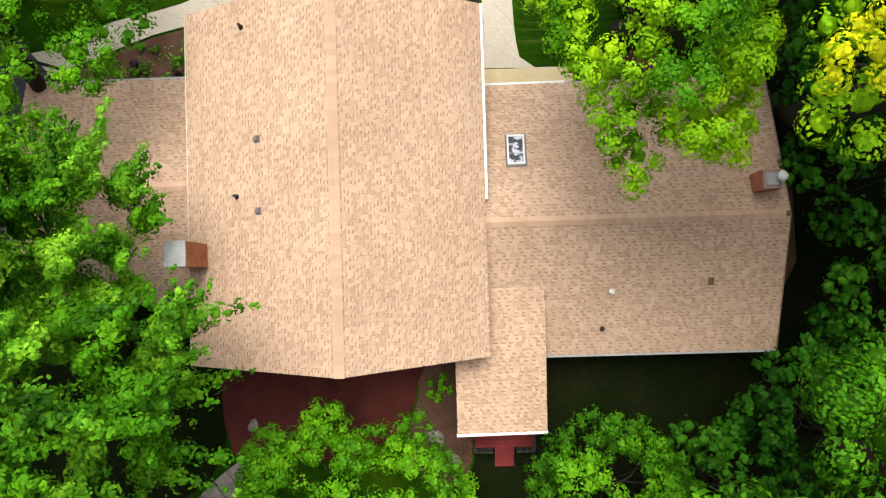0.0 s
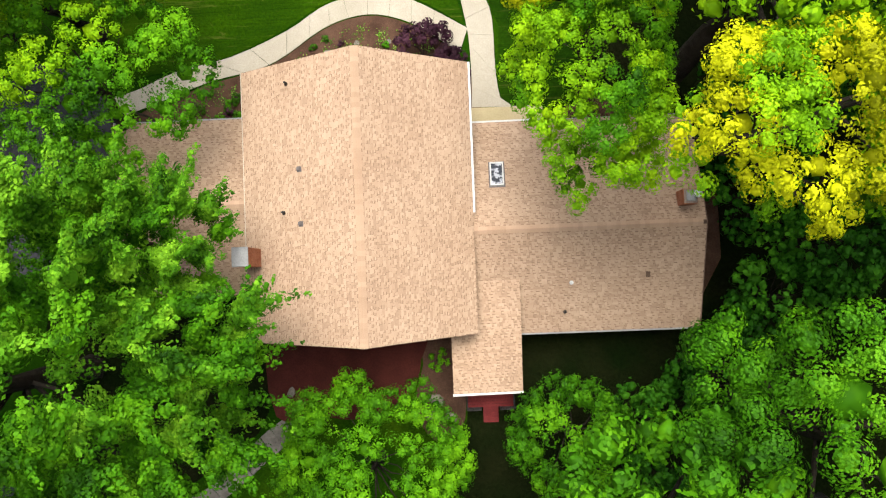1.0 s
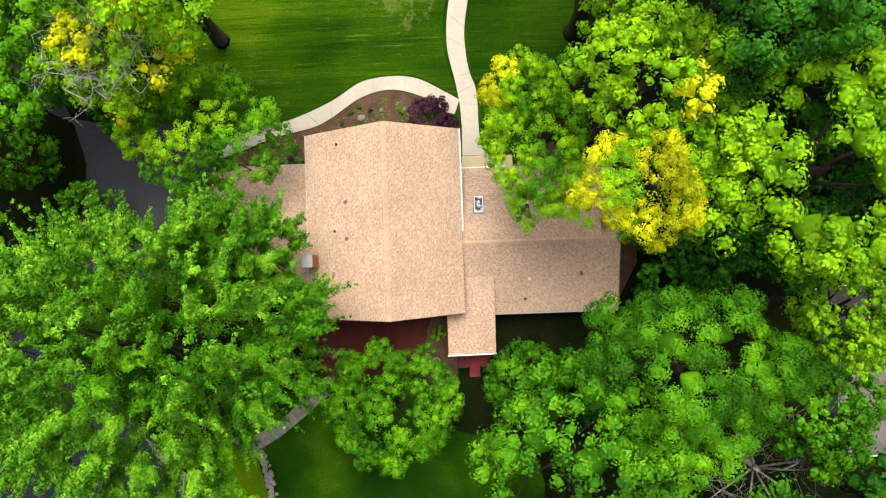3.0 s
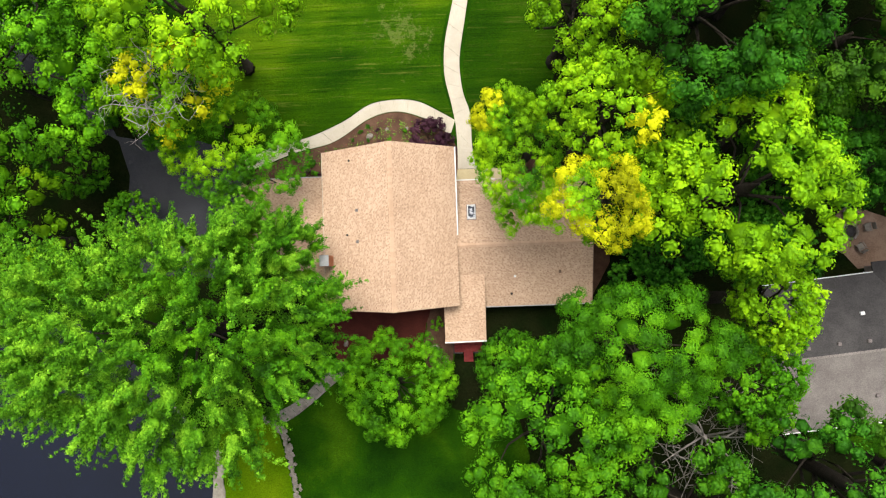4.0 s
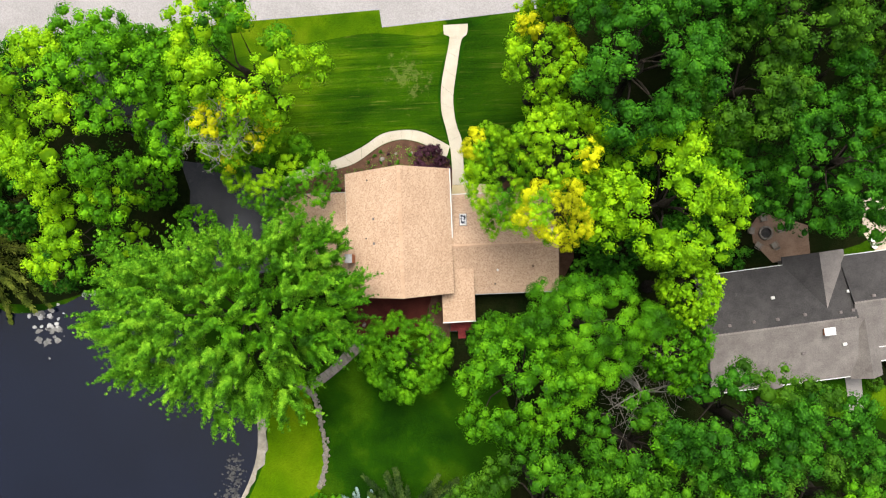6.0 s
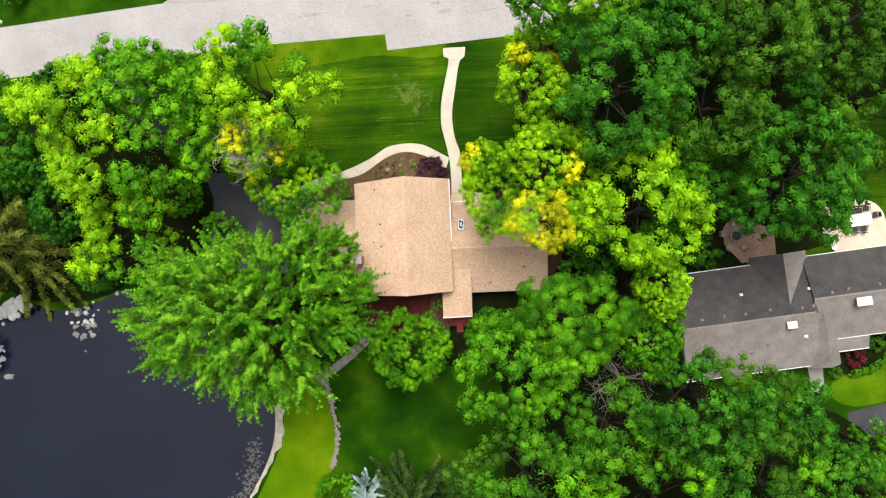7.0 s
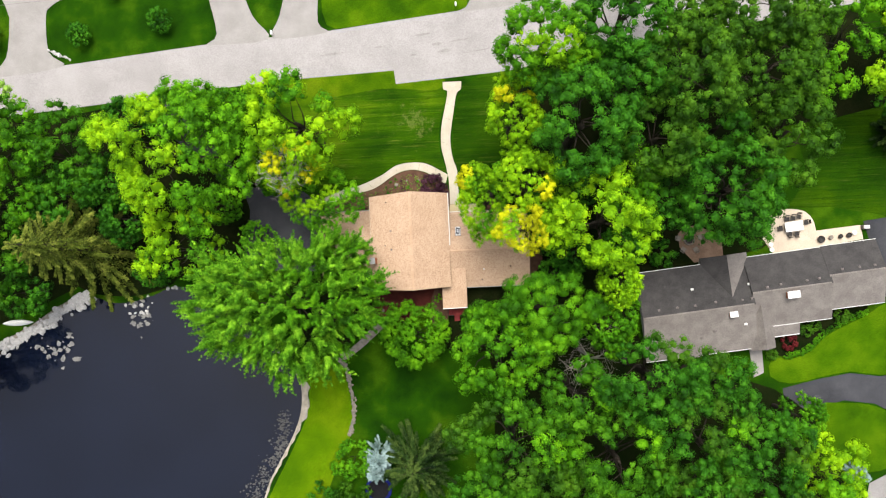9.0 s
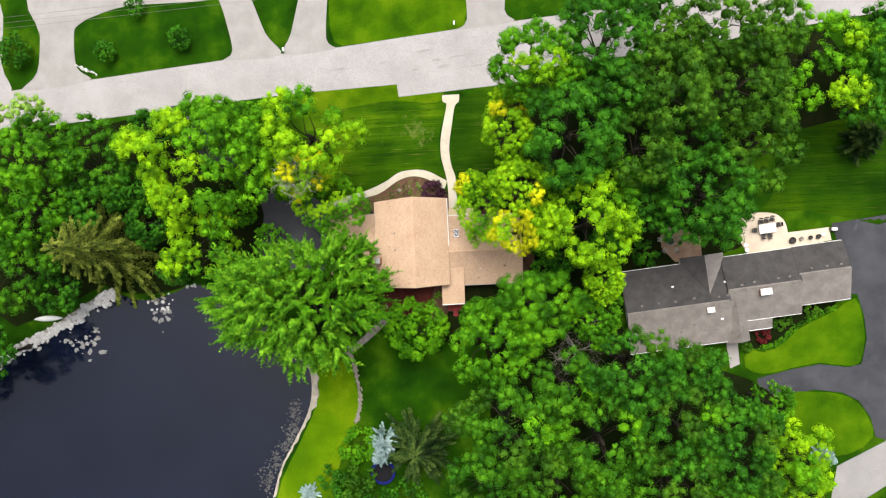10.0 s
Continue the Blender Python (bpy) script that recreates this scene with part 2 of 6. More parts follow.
G_DEEP = leaf_material("deep_green_leaf", (0.0095, 0.0545, 0.0026), (0.0231, 0.1102, 0.0043), (0.0536, 0.1879, 0.0068))
G_WOOD = leaf_material("woodland_leaf", (0.0115, 0.0603, 0.0020), (0.0294, 0.1183, 0.0030), (0.0693, 0.2030, 0.0050))
G_OLIVE = leaf_material("olive_leaf", (0.0126, 0.0499, 0.0026), (0.0305, 0.0963, 0.0043), (0.0672, 0.1682, 0.0068))
G_LIME = leaf_material("lime_leaf", (0.0735, 0.2088, 0.0020), (0.1470, 0.3364, 0.0030), (0.2625, 0.4524, 0.0040))
G_FRESH = leaf_material("fresh_leaf", (0.0231, 0.1021, 0.0020), (0.0651, 0.2204, 0.0030), (0.1365, 0.3480, 0.0050))
G_YELLOW = leaf_material("yellow_leaf", (0.360, 0.400, 0.003), (0.500, 0.520, 0.005), (0.580, 0.600, 0.008), 0.18)
G_MAPLE = leaf_material("maple_leaf", (0.0231, 0.0998, 0.0030), (0.0735, 0.2320, 0.0060), (0.1943, 0.4118, 0.0180), 0.16, 0.7)
G_PALE = leaf_material("pale_leaf", (0.1071, 0.2366, 0.0255), (0.1785, 0.3260, 0.0425), (0.2499, 0.3944, 0.0680))
G_SPRUCE = leaf_material("spruce_needle", (0.005, 0.020, 0.003), (0.018, 0.044, 0.006), (0.055, 0.088, 0.015), 0.1)
G_OLDSPRUCE = leaf_material("olive_spruce_needle", (0.020, 0.040, 0.003), (0.075, 0.105, 0.010), (0.170, 0.195, 0.030), 0.1, 0.8)
G_BLUE = leaf_material("blue_spruce_needle", (0.10, 0.17, 0.16), (0.20, 0.29, 0.28), (0.32, 0.42, 0.42), 0.1)
G_PURPLE = leaf_material("purple_leaf", (0.022, 0.008, 0.014), (0.045, 0.016, 0.028), (0.085, 0.034, 0.052), 0.2)


def water_material():
    m, n, l, p = nodes_of("pond_water")
    co = n.new("ShaderNodeTexCoord").outputs["Object"]
    a = noise_node(n, l, 0.08, 3, 0.5, co)
    r = ramp_node(n, l, a.outputs[0], [(0.35, (0.0022, 0.0036, 0.0095)), (0.65, (0.0034, 0.0054, 0.0135))])
    l.new(r.outputs[0], p.inputs["Base Color"])
    p.inputs["Roughness"].default_value, p.inputs["IOR"].default_value = 0.05, 1.38
    w = noise_node(n, l, 2.2, 3, 0.6, co)
    bn = n.new("ShaderNodeBump")
    bn.inputs["Strength"].default_value, bn.inputs["Distance"].default_value = 0.12, 0.05
    l.new(w.outputs[0], bn.inputs["Height"])
    l.new(bn.outputs[0], p.inputs["Normal"])
    return m


def glass_material():
    m, n, l, p = nodes_of("skylight_glass")
    co = n.new("ShaderNodeTexCoord").outputs["Object"]
    # bright sky and dark tree reflections, painted into the pane's colour
    mirror_noise = noise_node(n, l, 3.2, 5, 0.7, co)
    r = ramp_node(n, l, mirror_noise.outputs[0], [(0.46, (0.03, 0.033, 0.04)), (0.54, (0.42, 0.43, 0.46))])
    l.new(r.outputs[0], p.inputs["Base Color"])
    p.inputs["Roughness"].default_value, p.inputs["IOR"].default_value = 0.03, 1.5
    return m


M_WATER, M_GLASS = water_material(), glass_material()


# ---------------------------------------------------------------- builders
def link_mesh(name, bm, material, parent=None, smooth=False):
    me = bpy.data.meshes.new(name)
    bm.normal_update()
    bm.to_mesh(me)
    bm.free()
    for m in material if isinstance(material, (list, tuple)) else [material]:
        me.materials.append(m)
    if smooth:
        me.polygons.foreach_set("use_smooth", [True] * len(me.polygons))
    ob = new(name, me)
    if parent:
        ob.parent = parent
        ob.matrix_parent_inverse = parent.matrix_basis.inverted()
    return ob


def part(name, bm, material, parent, label="", smooth=False):
    ob = link_mesh(name, bm, material, parent, smooth)
    return tagged(ob, label) if label else ob


def thing(name, at, label, category, group=""):
    ob = new(name)
    ob.matrix_basis = Matrix.Translation(at)
    ob.empty_display_size = 0.2
    return tagged(ob, label, category, group)


def add_box(bm, lo, hi, m=None, bevel=0.0):
    m = m or Matrix()
    c = [(a + b) / 2 for a, b in zip(lo, hi)]
    s = [b - a for a, b in zip(lo, hi)]
    r = bmesh.ops.create_cube(bm, size=1, matrix=m @ Matrix.Translation(c) @ Matrix.Diagonal((*s, 1)))
    if bevel:
        es = {e for v in r["verts"] for e in v.link_edges}
        bmesh.ops.bevel(bm, geom=list(es), offset=bevel, segments=1, affect="EDGES")


def add_tube(bm, pts, radii, sides=8, cap=True):
    rings = []
    for i, (p, r) in enumerate(zip(pts, radii)):
        p = Vector(p)
        d = (Vector(pts[min(i + 1, len(pts) - 1)]) - Vector(pts[max(i - 1, 0)])).normalized()
        q = d.to_track_quat("Z", "Y")
        rings.append([bm.verts.new(p + q @ Vector((r * math.cos(2 * math.pi * k / sides), r * math.sin(2 * math.pi * k / sides), 0))) for k in range(sides)])
    for a, b in zip(rings, rings[1:]):
        for k in range(sides):
            bm.faces.new((a[k], a[(k + 1) % sides], b[(k + 1) % sides], b[k]))
    if cap:
        bm.faces.new(rings[-1])
        bm.faces.new(rings[0][::-1])


def lathe(bm, profile, at=(0, 0, 0), sides=16):
    rings = [[bm.verts.new((at[0] + r * math.cos(2 * math.pi * k / sides), at[1] + r * math.sin(2 * math.pi * k / sides), at[2] + z)) for k in range(sides)] for r, z in profile]
    for a, b in zip(rings, rings[1:]):
        for k in range(sides):
            bm.faces.new((a[k], a[(k + 1) % sides], b[(k + 1) % sides], b[k]))
    bm.faces.new(rings[-1])
    bm.faces.new(rings[0][::-1])


def smooth_line(pts, closed=False, step=4):
    """Catmull-Rom through plan points."""
    out, n = [], len(pts)
    for i in range(n if closed else n - 1):
        p = [pts[(i + k) % n] if closed else pts[min(max(i + k, 0), n - 1)] for k in (-1, 0, 1, 2)]
        for j in range(step):
            t = j / step
            out.append(tuple(0.5 * (2 * p[1][a] + (p[2][a] - p[0][a]) * t + (2 * p[0][a] - 5 * p[1][a] + 4 * p[2][a] - p[3][a]) * t * t + (3 * p[1][a] - p[0][a] - 3 * p[2][a] + p[3][a]) * t ** 3) for a in (0, 1)))
    return out if closed else out + [tuple(pts[-1])]


# ---------------------------------------------------------------- the lie of the land
WATER_Z = -2.2
HILLS = np.array([
    (0, 6, .6), (10, 5, .5), (-9, 8, .5), (0, 14, .6), (4, 21, .35), (-10, 20, .35), (4, 28, .03), (-10, 29, 0), (-60, 28, 0), (-30, 31, 0), (20, 31, 0),
    (60, 36, -.3), (0, -3, .3), (6, -4, .3), (-5, -5, -.2), (-10, -8.5, -1.0), (-9, -15, -1.5), (0, -15, -1.0), (-10, -25, -1.8), (14, -15, -1.0)])
HILLS = np.vstack([HILLS, np.array([
    (27, 0, -1.0), (27, 12, -.4), (47, 6, -2.5), (45, -18, -2.6), (60, -4, -2.6), (66, 12, -2.4), (-20, 10, .2), (-30, 10, -.8), (-42, 6, -1.4), (-60, 5, -1.2),
    (-15, -12, -1.9), (-15.5, -18, -1.95), (-20, -28, -1.95), (0, -40, -1.8), (40, -40, -2.6), (-60, 50, 0), (0, 50, 0), (60, 50, 0), (35, 3, -2.2)])])
POND = smooth_line([(-33.6, 2.2), (-30, 1.4), (-24, -2.5), (-19.5, -7), (-17.6, -9.9), (-16.3, -11.5), (-16.2, -15), (-17.2, -18.3), (-19.4, -22.3), (-21.2, -25.6), (-22.5, -29.8),
                    (-27, -42), (-50, -55), (-85, -50), (-90, -20), (-70, -11), (-63, -8.1), (-58.6, -5.9), (-53.4, -3.4), (-49, -.7), (-45.5, 1.2), (-41.5, .2), (-37, .9)], True, 4)


def inside(x, y, poly):
    x, y = np.asarray(x, float), np.asarray(y, float)
    hit = np.zeros(x.shape, bool)
    for (x0, y0), (x1, y1) in zip(poly, poly[1:] + poly[:1]):
        if y0 != y1:
            hit ^= ((y0 > y) != (y1 > y)) & (x < (x1 - x0) * (y - y0) / (y1 - y0) + x0)
    return hit


def edge_distance(x, y, poly):
    best = np.full(np.shape(x), 1e9)
    for (x0, y0), (x1, y1) in zip(poly, poly[1:] + poly[:1]):
        dx, dy = x1 - x0, y1 - y0
        t = np.clip(((x - x0) * dx + (y - y0) * dy) / (dx * dx + dy * dy + 1e-9), 0, 1)
        best = np.minimum(best, np.hypot(x - x0 - t * dx, y - y0 - t * dy))
    return best


def land(x, y):
    """Height of the ground, pond basin included."""
    x, y = np.atleast_1d(np.asarray(x, float)), np.atleast_1d(np.asarray(y, float))
    w = 1 / (((x[:, None] - HILLS[:, 0]) ** 2 + (y[:, None] - HILLS[:, 1]) ** 2 + 9) ** 1.6)
    z = (w * HILLS[:, 2]).sum(1) / w.sum(1)
    d = edge_distance(x, y, POND)
    s = np.where(inside(x, y, POND), -d, d)
    bank = WATER_Z + np.clip(s, -3, 30) * 0.22
    k = np.clip(s / 3.5, 0, 1)
    return np.where(s <= 0, bank, np.minimum(z, bank) * (1 - k) + z * k)


def g(x, y):
    return float(land([x], [y])[0])


def ground_sheet():
    xs = np.concatenate([[-2500, -900, -300, -160], np.arange(-110, -66, 4.0), np.arange(-66, 78.1, 0.8), np.arange(82, 120, 4.0), [160, 300, 900, 2500]])
    ys = np.concatenate([[-2500, -900, -300, -140], np.arange(-90, -44, 4.0), np.arange(-44, 52.1, 0.8), np.arange(56, 100, 4.0), [140, 300, 900, 2500]])
    X, Y = np.meshgrid(xs, ys)
    Z = np.concatenate([land(a, b) for a, b in zip(X, Y)])
    co = np.column_stack([X.ravel(), Y.ravel(), Z])
    nx, ny = len(xs), len(ys)
    i, j = np.meshgrid(np.arange(nx - 1), np.arange(ny - 1))
    a = (j * nx + i).ravel()
    me = bpy.data.meshes.new("ground")
    me.from_pydata(co.tolist(), [], np.column_stack([a, a + 1, a + nx + 1, a + nx]).tolist())
    me.polygons.foreach_set("use_smooth", [True] * len(me.polygons))
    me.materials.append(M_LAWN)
    return tagged(new("ground", me), "mown green lawn sloping gently down to the pond", "lawn", kind="structure")


def draped(name, pts, material, lift, label, category, kind="structure", cell=1.2, thick=0.12, parent=None):
    """A slab of any outline that follows the ground."""
    bm = bmesh.new()
    f = bm.faces.new([bm.verts.new((x, y, 0)) for x, y in pts])
    if f.calc_area() and f.normal.z < 0:
        f.normal_flip()
    for axis in (0, 1):
        v = [p[axis] for p in pts]
        for c in np.arange(math.floor(min(v) / cell) * cell + cell, max(v), cell):
            co, no = [0, 0, 0], [0, 0, 0]
            co[axis], no[axis] = c, 1
            bmesh.ops.bisect_plane(bm, geom=bm.verts[:] + bm.edges[:] + bm.faces[:], plane_co=co, plane_no=no)
    bmesh.ops.triangulate(bm, faces=bm.faces[:])
    bmesh.ops.recalc_face_normals(bm, faces=bm.faces[:])
    if bm.faces and sum(q.normal.z for q in bm.faces) < 0:
        bmesh.ops.reverse_faces(bm, faces=bm.faces[:])
    bm.verts.ensure_lookup_table()
    zs = land([v.co.x for v in bm.verts], [v.co.y for v in bm.verts])
    for v, z in zip(bm.verts, zs):
        v.co.z = z + lift
    rim = [e for e in bm.edges if e.is_boundary]
    ex = bmesh.ops.extrude_edge_only(bm, edges=rim)
    for v in ex["geom"]:
        if isinstance(v, bmesh.types.BMVert):
            v.co.z -= thick
    if parent:
        return part(name, bm, material, parent, label)
    return tagged(link_mesh(name, bm, material), label, category, kind=kind)


def band(left, right):
    return list(left) + list(right)[::-1]


ground_sheet()
bm = bmesh.new()
bm.faces.new([bm.verts.new((x, y, WATER_Z)) for x, y in POND])
bmesh.ops.recalc_face_normals(bm, faces=bm.faces[:])
if bm.faces[:][0].normal.z < 0:
    bmesh.ops.reverse_faces(bm, faces=bm.faces[:])
tagged(link_mesh("water", bm, M_WATER), "still dark pond water reflecting a grey sky", "pond", kind="structure")

# road, with the widened apron before the walk
road_s = [(-140, 21.5), (-90, 24.3), (-61, 26.3), (-52.4, 26.6), (-34, 28.1), (-16, 29.4), (-1.75, 29.9), (-1.55, 28.05), (11.9, 28.95), (16, 29.4), (18, 31), (40, 33.2), (70, 37), (140, 45)]
road_n = [(-140, 28.0), (-90, 30.3), (-60, 31.9), (-47.5, 33.0), (-25.9, 34.95), (-11.2, 35.7), (8.75, 37.7), (15, 38.2), (40, 40.3), (70, 44), (140, 52)]
draped("road", band(road_s, road_n), M_ROAD, 0.05, "pale worn asphalt village road", "road", cell=2.4)
PATCHES = [((-10, 32.6), 3.2, .35), ((2.4, 34.6), 2.6, .3), ((4.2, 33.2), 1.3, .45), ((7.5, 33.6), 3.4, .25), ((5.2, 32.2), 2.2, .5), ((-3.5, 33.2), 1.6, .3), ((1.0, 31.9), 1.1, .3), ((9.5, 32.0), 4.2, .22)]
for (px, py), w, h in PATCHES:
    pts = [(px + w / 2 * math.cos(a) * random.uniform(.7, 1.1) - .1 * h * math.sin(a), py + w * .05 * math.cos(a) + h / 2 * math.sin(a) * random.uniform(.5, 1.2)) for a in np.arange(0, 6.2, .35)]
    draped("road_patch", pts, M_PATCH, 0.062, "dark tar repair on the pale road", "road repair", thick=0.01)

# concrete drives across the road
draped("driveway", smooth_line([(-54.4, 47), (-54.4, 40), (-55.0, 34.5), (-57.0, 31.9), (-47.3, 32.9), (-49.1, 35), (-49.3, 40), (-48.5, 41.3), (-46.3, 42.4), (-40.8, 43.7), (-28.2, 44.0), (-28.2, 47)], True, 4), M_GREYSLAB, 0.054, "pale concrete drive that curves across the lawn", "driveway")
draped("driveway", smooth_line([(-28.3, 47), (-26.9, 42.1), (-25.7, 36.2), (-26.8, 34.8), (-18.7, 35.1), (-20.7, 38.4), (-22.6, 43.6), (-24, 47)], True, 4), M_GREYSLAB, 0.058, "pale concrete drive opening on the road", "driveway")
draped("driveway", smooth_line([(-14.9, 47), (-15.7, 43.2), (-17.0, 38.2), (-17.9, 35.2), (-10.7, 35.6), (-11.8, 37.1), (-11.4, 43), (-10.8, 47)], True, 4), M_GREYSLAB, 0.054, "pale concrete drive flaring at the road", "driveway")
draped("driveway", smooth_line([(9.2, 47), (8.9, 38.9), (7.4, 37.5), (15.5, 38.2), (14.4, 40), (14.8, 47)], True, 4), M_GREYSLAB, 0.054, "grey concrete drive beside the road", "driveway")
draped("driveway", smooth_line([(-66, 47), (-60.2, 45), (-60.3, 36), (-59.2, 31.6), (-67, 31)], True, 4), M_ROAD, 0.052, "grey asphalt drive at the end of the lawn", "driveway")

# the brighter green stands in for sunlight on this lawn
draped("far_lawn", smooth_line([(-10.6, 36.6), (-6, 36.3), (0, 36.8), (7.4, 37.6), (8.6, 39.2), (8.9, 47), (-10.6, 47), (-11.2, 43)], True, 3), M_EASTLAWN, .03, "mown lawn across the road, sunlight in its bright colour", "lawn", cell=1.2)

# entry walk and the curved walk to the drive, each laid in slabs
walk_e = smooth_line([(7.3, 28.0), (7.15, 26.9), (6.55, 26.3), (6.0, 23.5), (5.5, 20.6), (5.55, 18.6), (5.78, 17.3), (6.2, 15.9), (6.28, 13.1), (6.68, 11.48), (8.2, 11.42)], step=3)
walk_w = smooth_line([(4.75, 28.0), (4.8, 27.0), (5.35, 26.7), (4.85, 24.3), (4.3, 21.7), (4.2, 19.2), (4.62, 17.1), (4.92, 15.45), (5.0, 14.6), (5.05, 13.1), (5.0, 11.45)], step=3)
bow_o = smooth_line([(4.95, 15.44), (3.88, 16.09), (2.21, 17.0), (.66, 17.3), (-1.2, 17.18), (-2.4, 16.78), (-4.1, 15.72), (-7.0, 14.54), (-9.9, 13.9), (-12.5, 12.9), (-16, 12.6)], step=3)
bow_i = smooth_line([(4.52, 14.2), (3.56, 14.9), (2.17, 15.8), (.5, 16.3), (-.95, 16.2), (-2.4, 15.65), (-4.15, 14.5), (-5.6, 13.85), (-8.2, 13.3), (-12.3, 11.9), (-15.8, 11.4)], step=3)
for nm, lab, a, b, lift in (("garden_path", "pale concrete entry walk in slabs, leading to the road", walk_w, walk_e, .06), ("garden_path", "curved pale concrete walk round the planting bed", bow_i, bow_o, .056)):
    path = tagged(new(nm), lab, "path", kind="structure")
    for i in range(0, len(a) - 1, 2):
        j = min(i + 2, len(a) - 1)
        pts = [a[k] for k in range(i, j + 1)] + [b[k] for k in range(j, i - 1, -1)]
        c = Vector((sum(p[0] for p in pts) / len(pts), sum(p[1] for p in pts) / len(pts)))
        pts = [tuple(c + (Vector(p) - c) * 0.988) for p in pts]
        draped("slab", pts, M_CONCRETE, lift + random.uniform(-.006, .006), "", "", parent=path)
draped("entry_landing", [(4.8, 9.9), (8.6, 10.0), (8.5, 11.38), (5.0, 11.42)], surface("ochre_concrete", (0.36, 0.30, 0.17), (0.44, 0.37, 0.22)), 0.07, "ochre concrete landing by the entry", "landing")

# beds, bank, drive, and woodland floor coloured near-black for the trees' shade
draped("front_lawn", smooth_line([(-12, 13.7), (-9.5, 14.05), (-7, 14.6), (-4.2, 15.8), (-2.5, 16.85), (-1.2, 17.28), (.66, 17.42), (2.3, 17.1), (3.9, 16.2), (4.75, 15.75), (4.4, 17.2), (3.95, 19.2), (4.05, 21.8), (4.6, 24.4), (5.0, 26.3), (4.6, 28.6), (-1.2, 28.6), (-2, 30.2), (-16, 29.6), (-18, 22)], False, 2), M_STRIPES, .03, "mown front lawn with mower stripes and worn patches", "lawn", cell=.6)
draped("front_lawn", smooth_line([(6.4, 12.9), (6.8, 11.5), (10, 11.4), (14, 16), (15, 28.4), (7.6, 27.6), (7.3, 26.6), (6.8, 25.8), (6.3, 23.4), (5.8, 20.6), (5.8, 18.4), (6.2, 16.2), (6.5, 15.4)], True, 2), M_CROSS, .03, "mown lawn between the walk and the trees, shade in its dark colour", "lawn", cell=.6)
draped("verge_lawn", smooth_line([(-17, 25.6), (-12, 26.4), (-7, 27.1), (-2.6, 27.5), (4.0, 27.0), (4.6, 28.9), (-1.9, 30.5), (-9, 30.3), (-17.5, 29.8)], False, 3), M_VERGE, .04, "yellowish unmown verge along the road", "lawn", cell=.6)
draped("planting_bed", smooth_line([(4.5, 14.15), (3.5, 14.85), (2.1, 15.75), (.5, 16.25), (-.95, 16.15), (-2.4, 15.6), (-4.15, 14.45), (-5.6, 13.8), (-8.2, 13.2), (-10.4, 12.4), (-12.0, 11.7), (-12.2, 10.2), (-6, 9.9), (0, 10), (5.1, 10.3), (5.15, 12.6)], True, 2), M_MULCH, 0.035, "brown mulched planting bed along the house", "planting bed")
# sheet that paints the maple's shade on the ground
draped("shade_sheet", smooth_line([(-5.6, 2.5), (-5.8, -3.4), (-8, -5.6), (-11, -7.4), (-15, -7.8), (-17, -3), (-16.6, 3), (-13, 4.2), (-12.2, 3.8), (-6, 3.6)], True, 3), M_SHADE_FLOOR, 0.03, "near-black ground sheet for the shade under the broad maple", "planting bed")
draped("planting_bed", smooth_line([(9.2, 11), (12, 12.4), (16, 12), (18, 8), (18.5, 2), (15, .5), (8.5, 9)], True, 2), M_MULCH, 0.02, "dark mulch bed under the trees", "planting bed")
draped("brick_patio", smooth_line([(-5.2, .6), (-5.4, -3.6), (-3.4, -3.6), (-1, -3.8), (1.4, -2.6), (2.0, -1.0), (1.9, .8)], True, 3), M_REDMULCH, 0.05, "dark red brick patio below the gable", "patio")
draped("planting_bed", smooth_line([(2.1, .6), (2.1, -1.2), (1.6, -3.4), (2.6, -5.0), (3.9, -4.4), (4.2, -2.6), (4.4, .6)], True, 3), M_MULCH, 0.03, "shaded bed with stones beside the porch", "planting bed")
# sheet that paints the shade south of the wing, round the deck
draped("shade_sheet", smooth_line([(4.5, .5), (4.3, -2.6), (4.0, -4.5), (2.8, -5.4), (3.4, -7.6), (6.2, -8.4), (8.9, -8.2), (8.5, -4.8), (7.7, -3.6), (7.6, .5)], True, 3), M_SHADE_FLOOR, 0.04, "near-black ground sheet for the tree shade beside the deck", "planting bed")
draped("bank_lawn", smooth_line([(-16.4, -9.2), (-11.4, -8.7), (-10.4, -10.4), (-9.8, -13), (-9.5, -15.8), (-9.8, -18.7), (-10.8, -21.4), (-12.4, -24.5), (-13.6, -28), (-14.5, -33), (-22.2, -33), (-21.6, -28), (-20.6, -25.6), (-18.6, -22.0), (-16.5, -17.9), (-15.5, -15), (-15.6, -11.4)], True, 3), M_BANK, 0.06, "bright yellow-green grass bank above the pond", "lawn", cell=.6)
rim = smooth_line([(-19.6, -7.4), (-17.7, -9.9), (-16.4, -11.5), (-16.3, -15), (-17.3, -18.3), (-19.5, -22.3), (-21.3, -25.6), (-22.6, -29.8)], step=6)
rag = random.Random(12)
draped("sand_edge", band([(x - .25, y) for x, y in rim], [(x + rag.uniform(.0, .45) + (.6 if -17 < y < -9.5 else 0), y + rag.uniform(-.1, .1)) for x, y in rim]), M_SAND, 0.09, "pale sand and gravel strip along the pond edge", "sand", cell=.6)
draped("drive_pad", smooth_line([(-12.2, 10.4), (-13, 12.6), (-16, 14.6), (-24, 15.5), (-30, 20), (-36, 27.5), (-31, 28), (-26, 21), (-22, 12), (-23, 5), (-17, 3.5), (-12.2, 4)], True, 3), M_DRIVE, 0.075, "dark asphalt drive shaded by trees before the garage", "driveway")
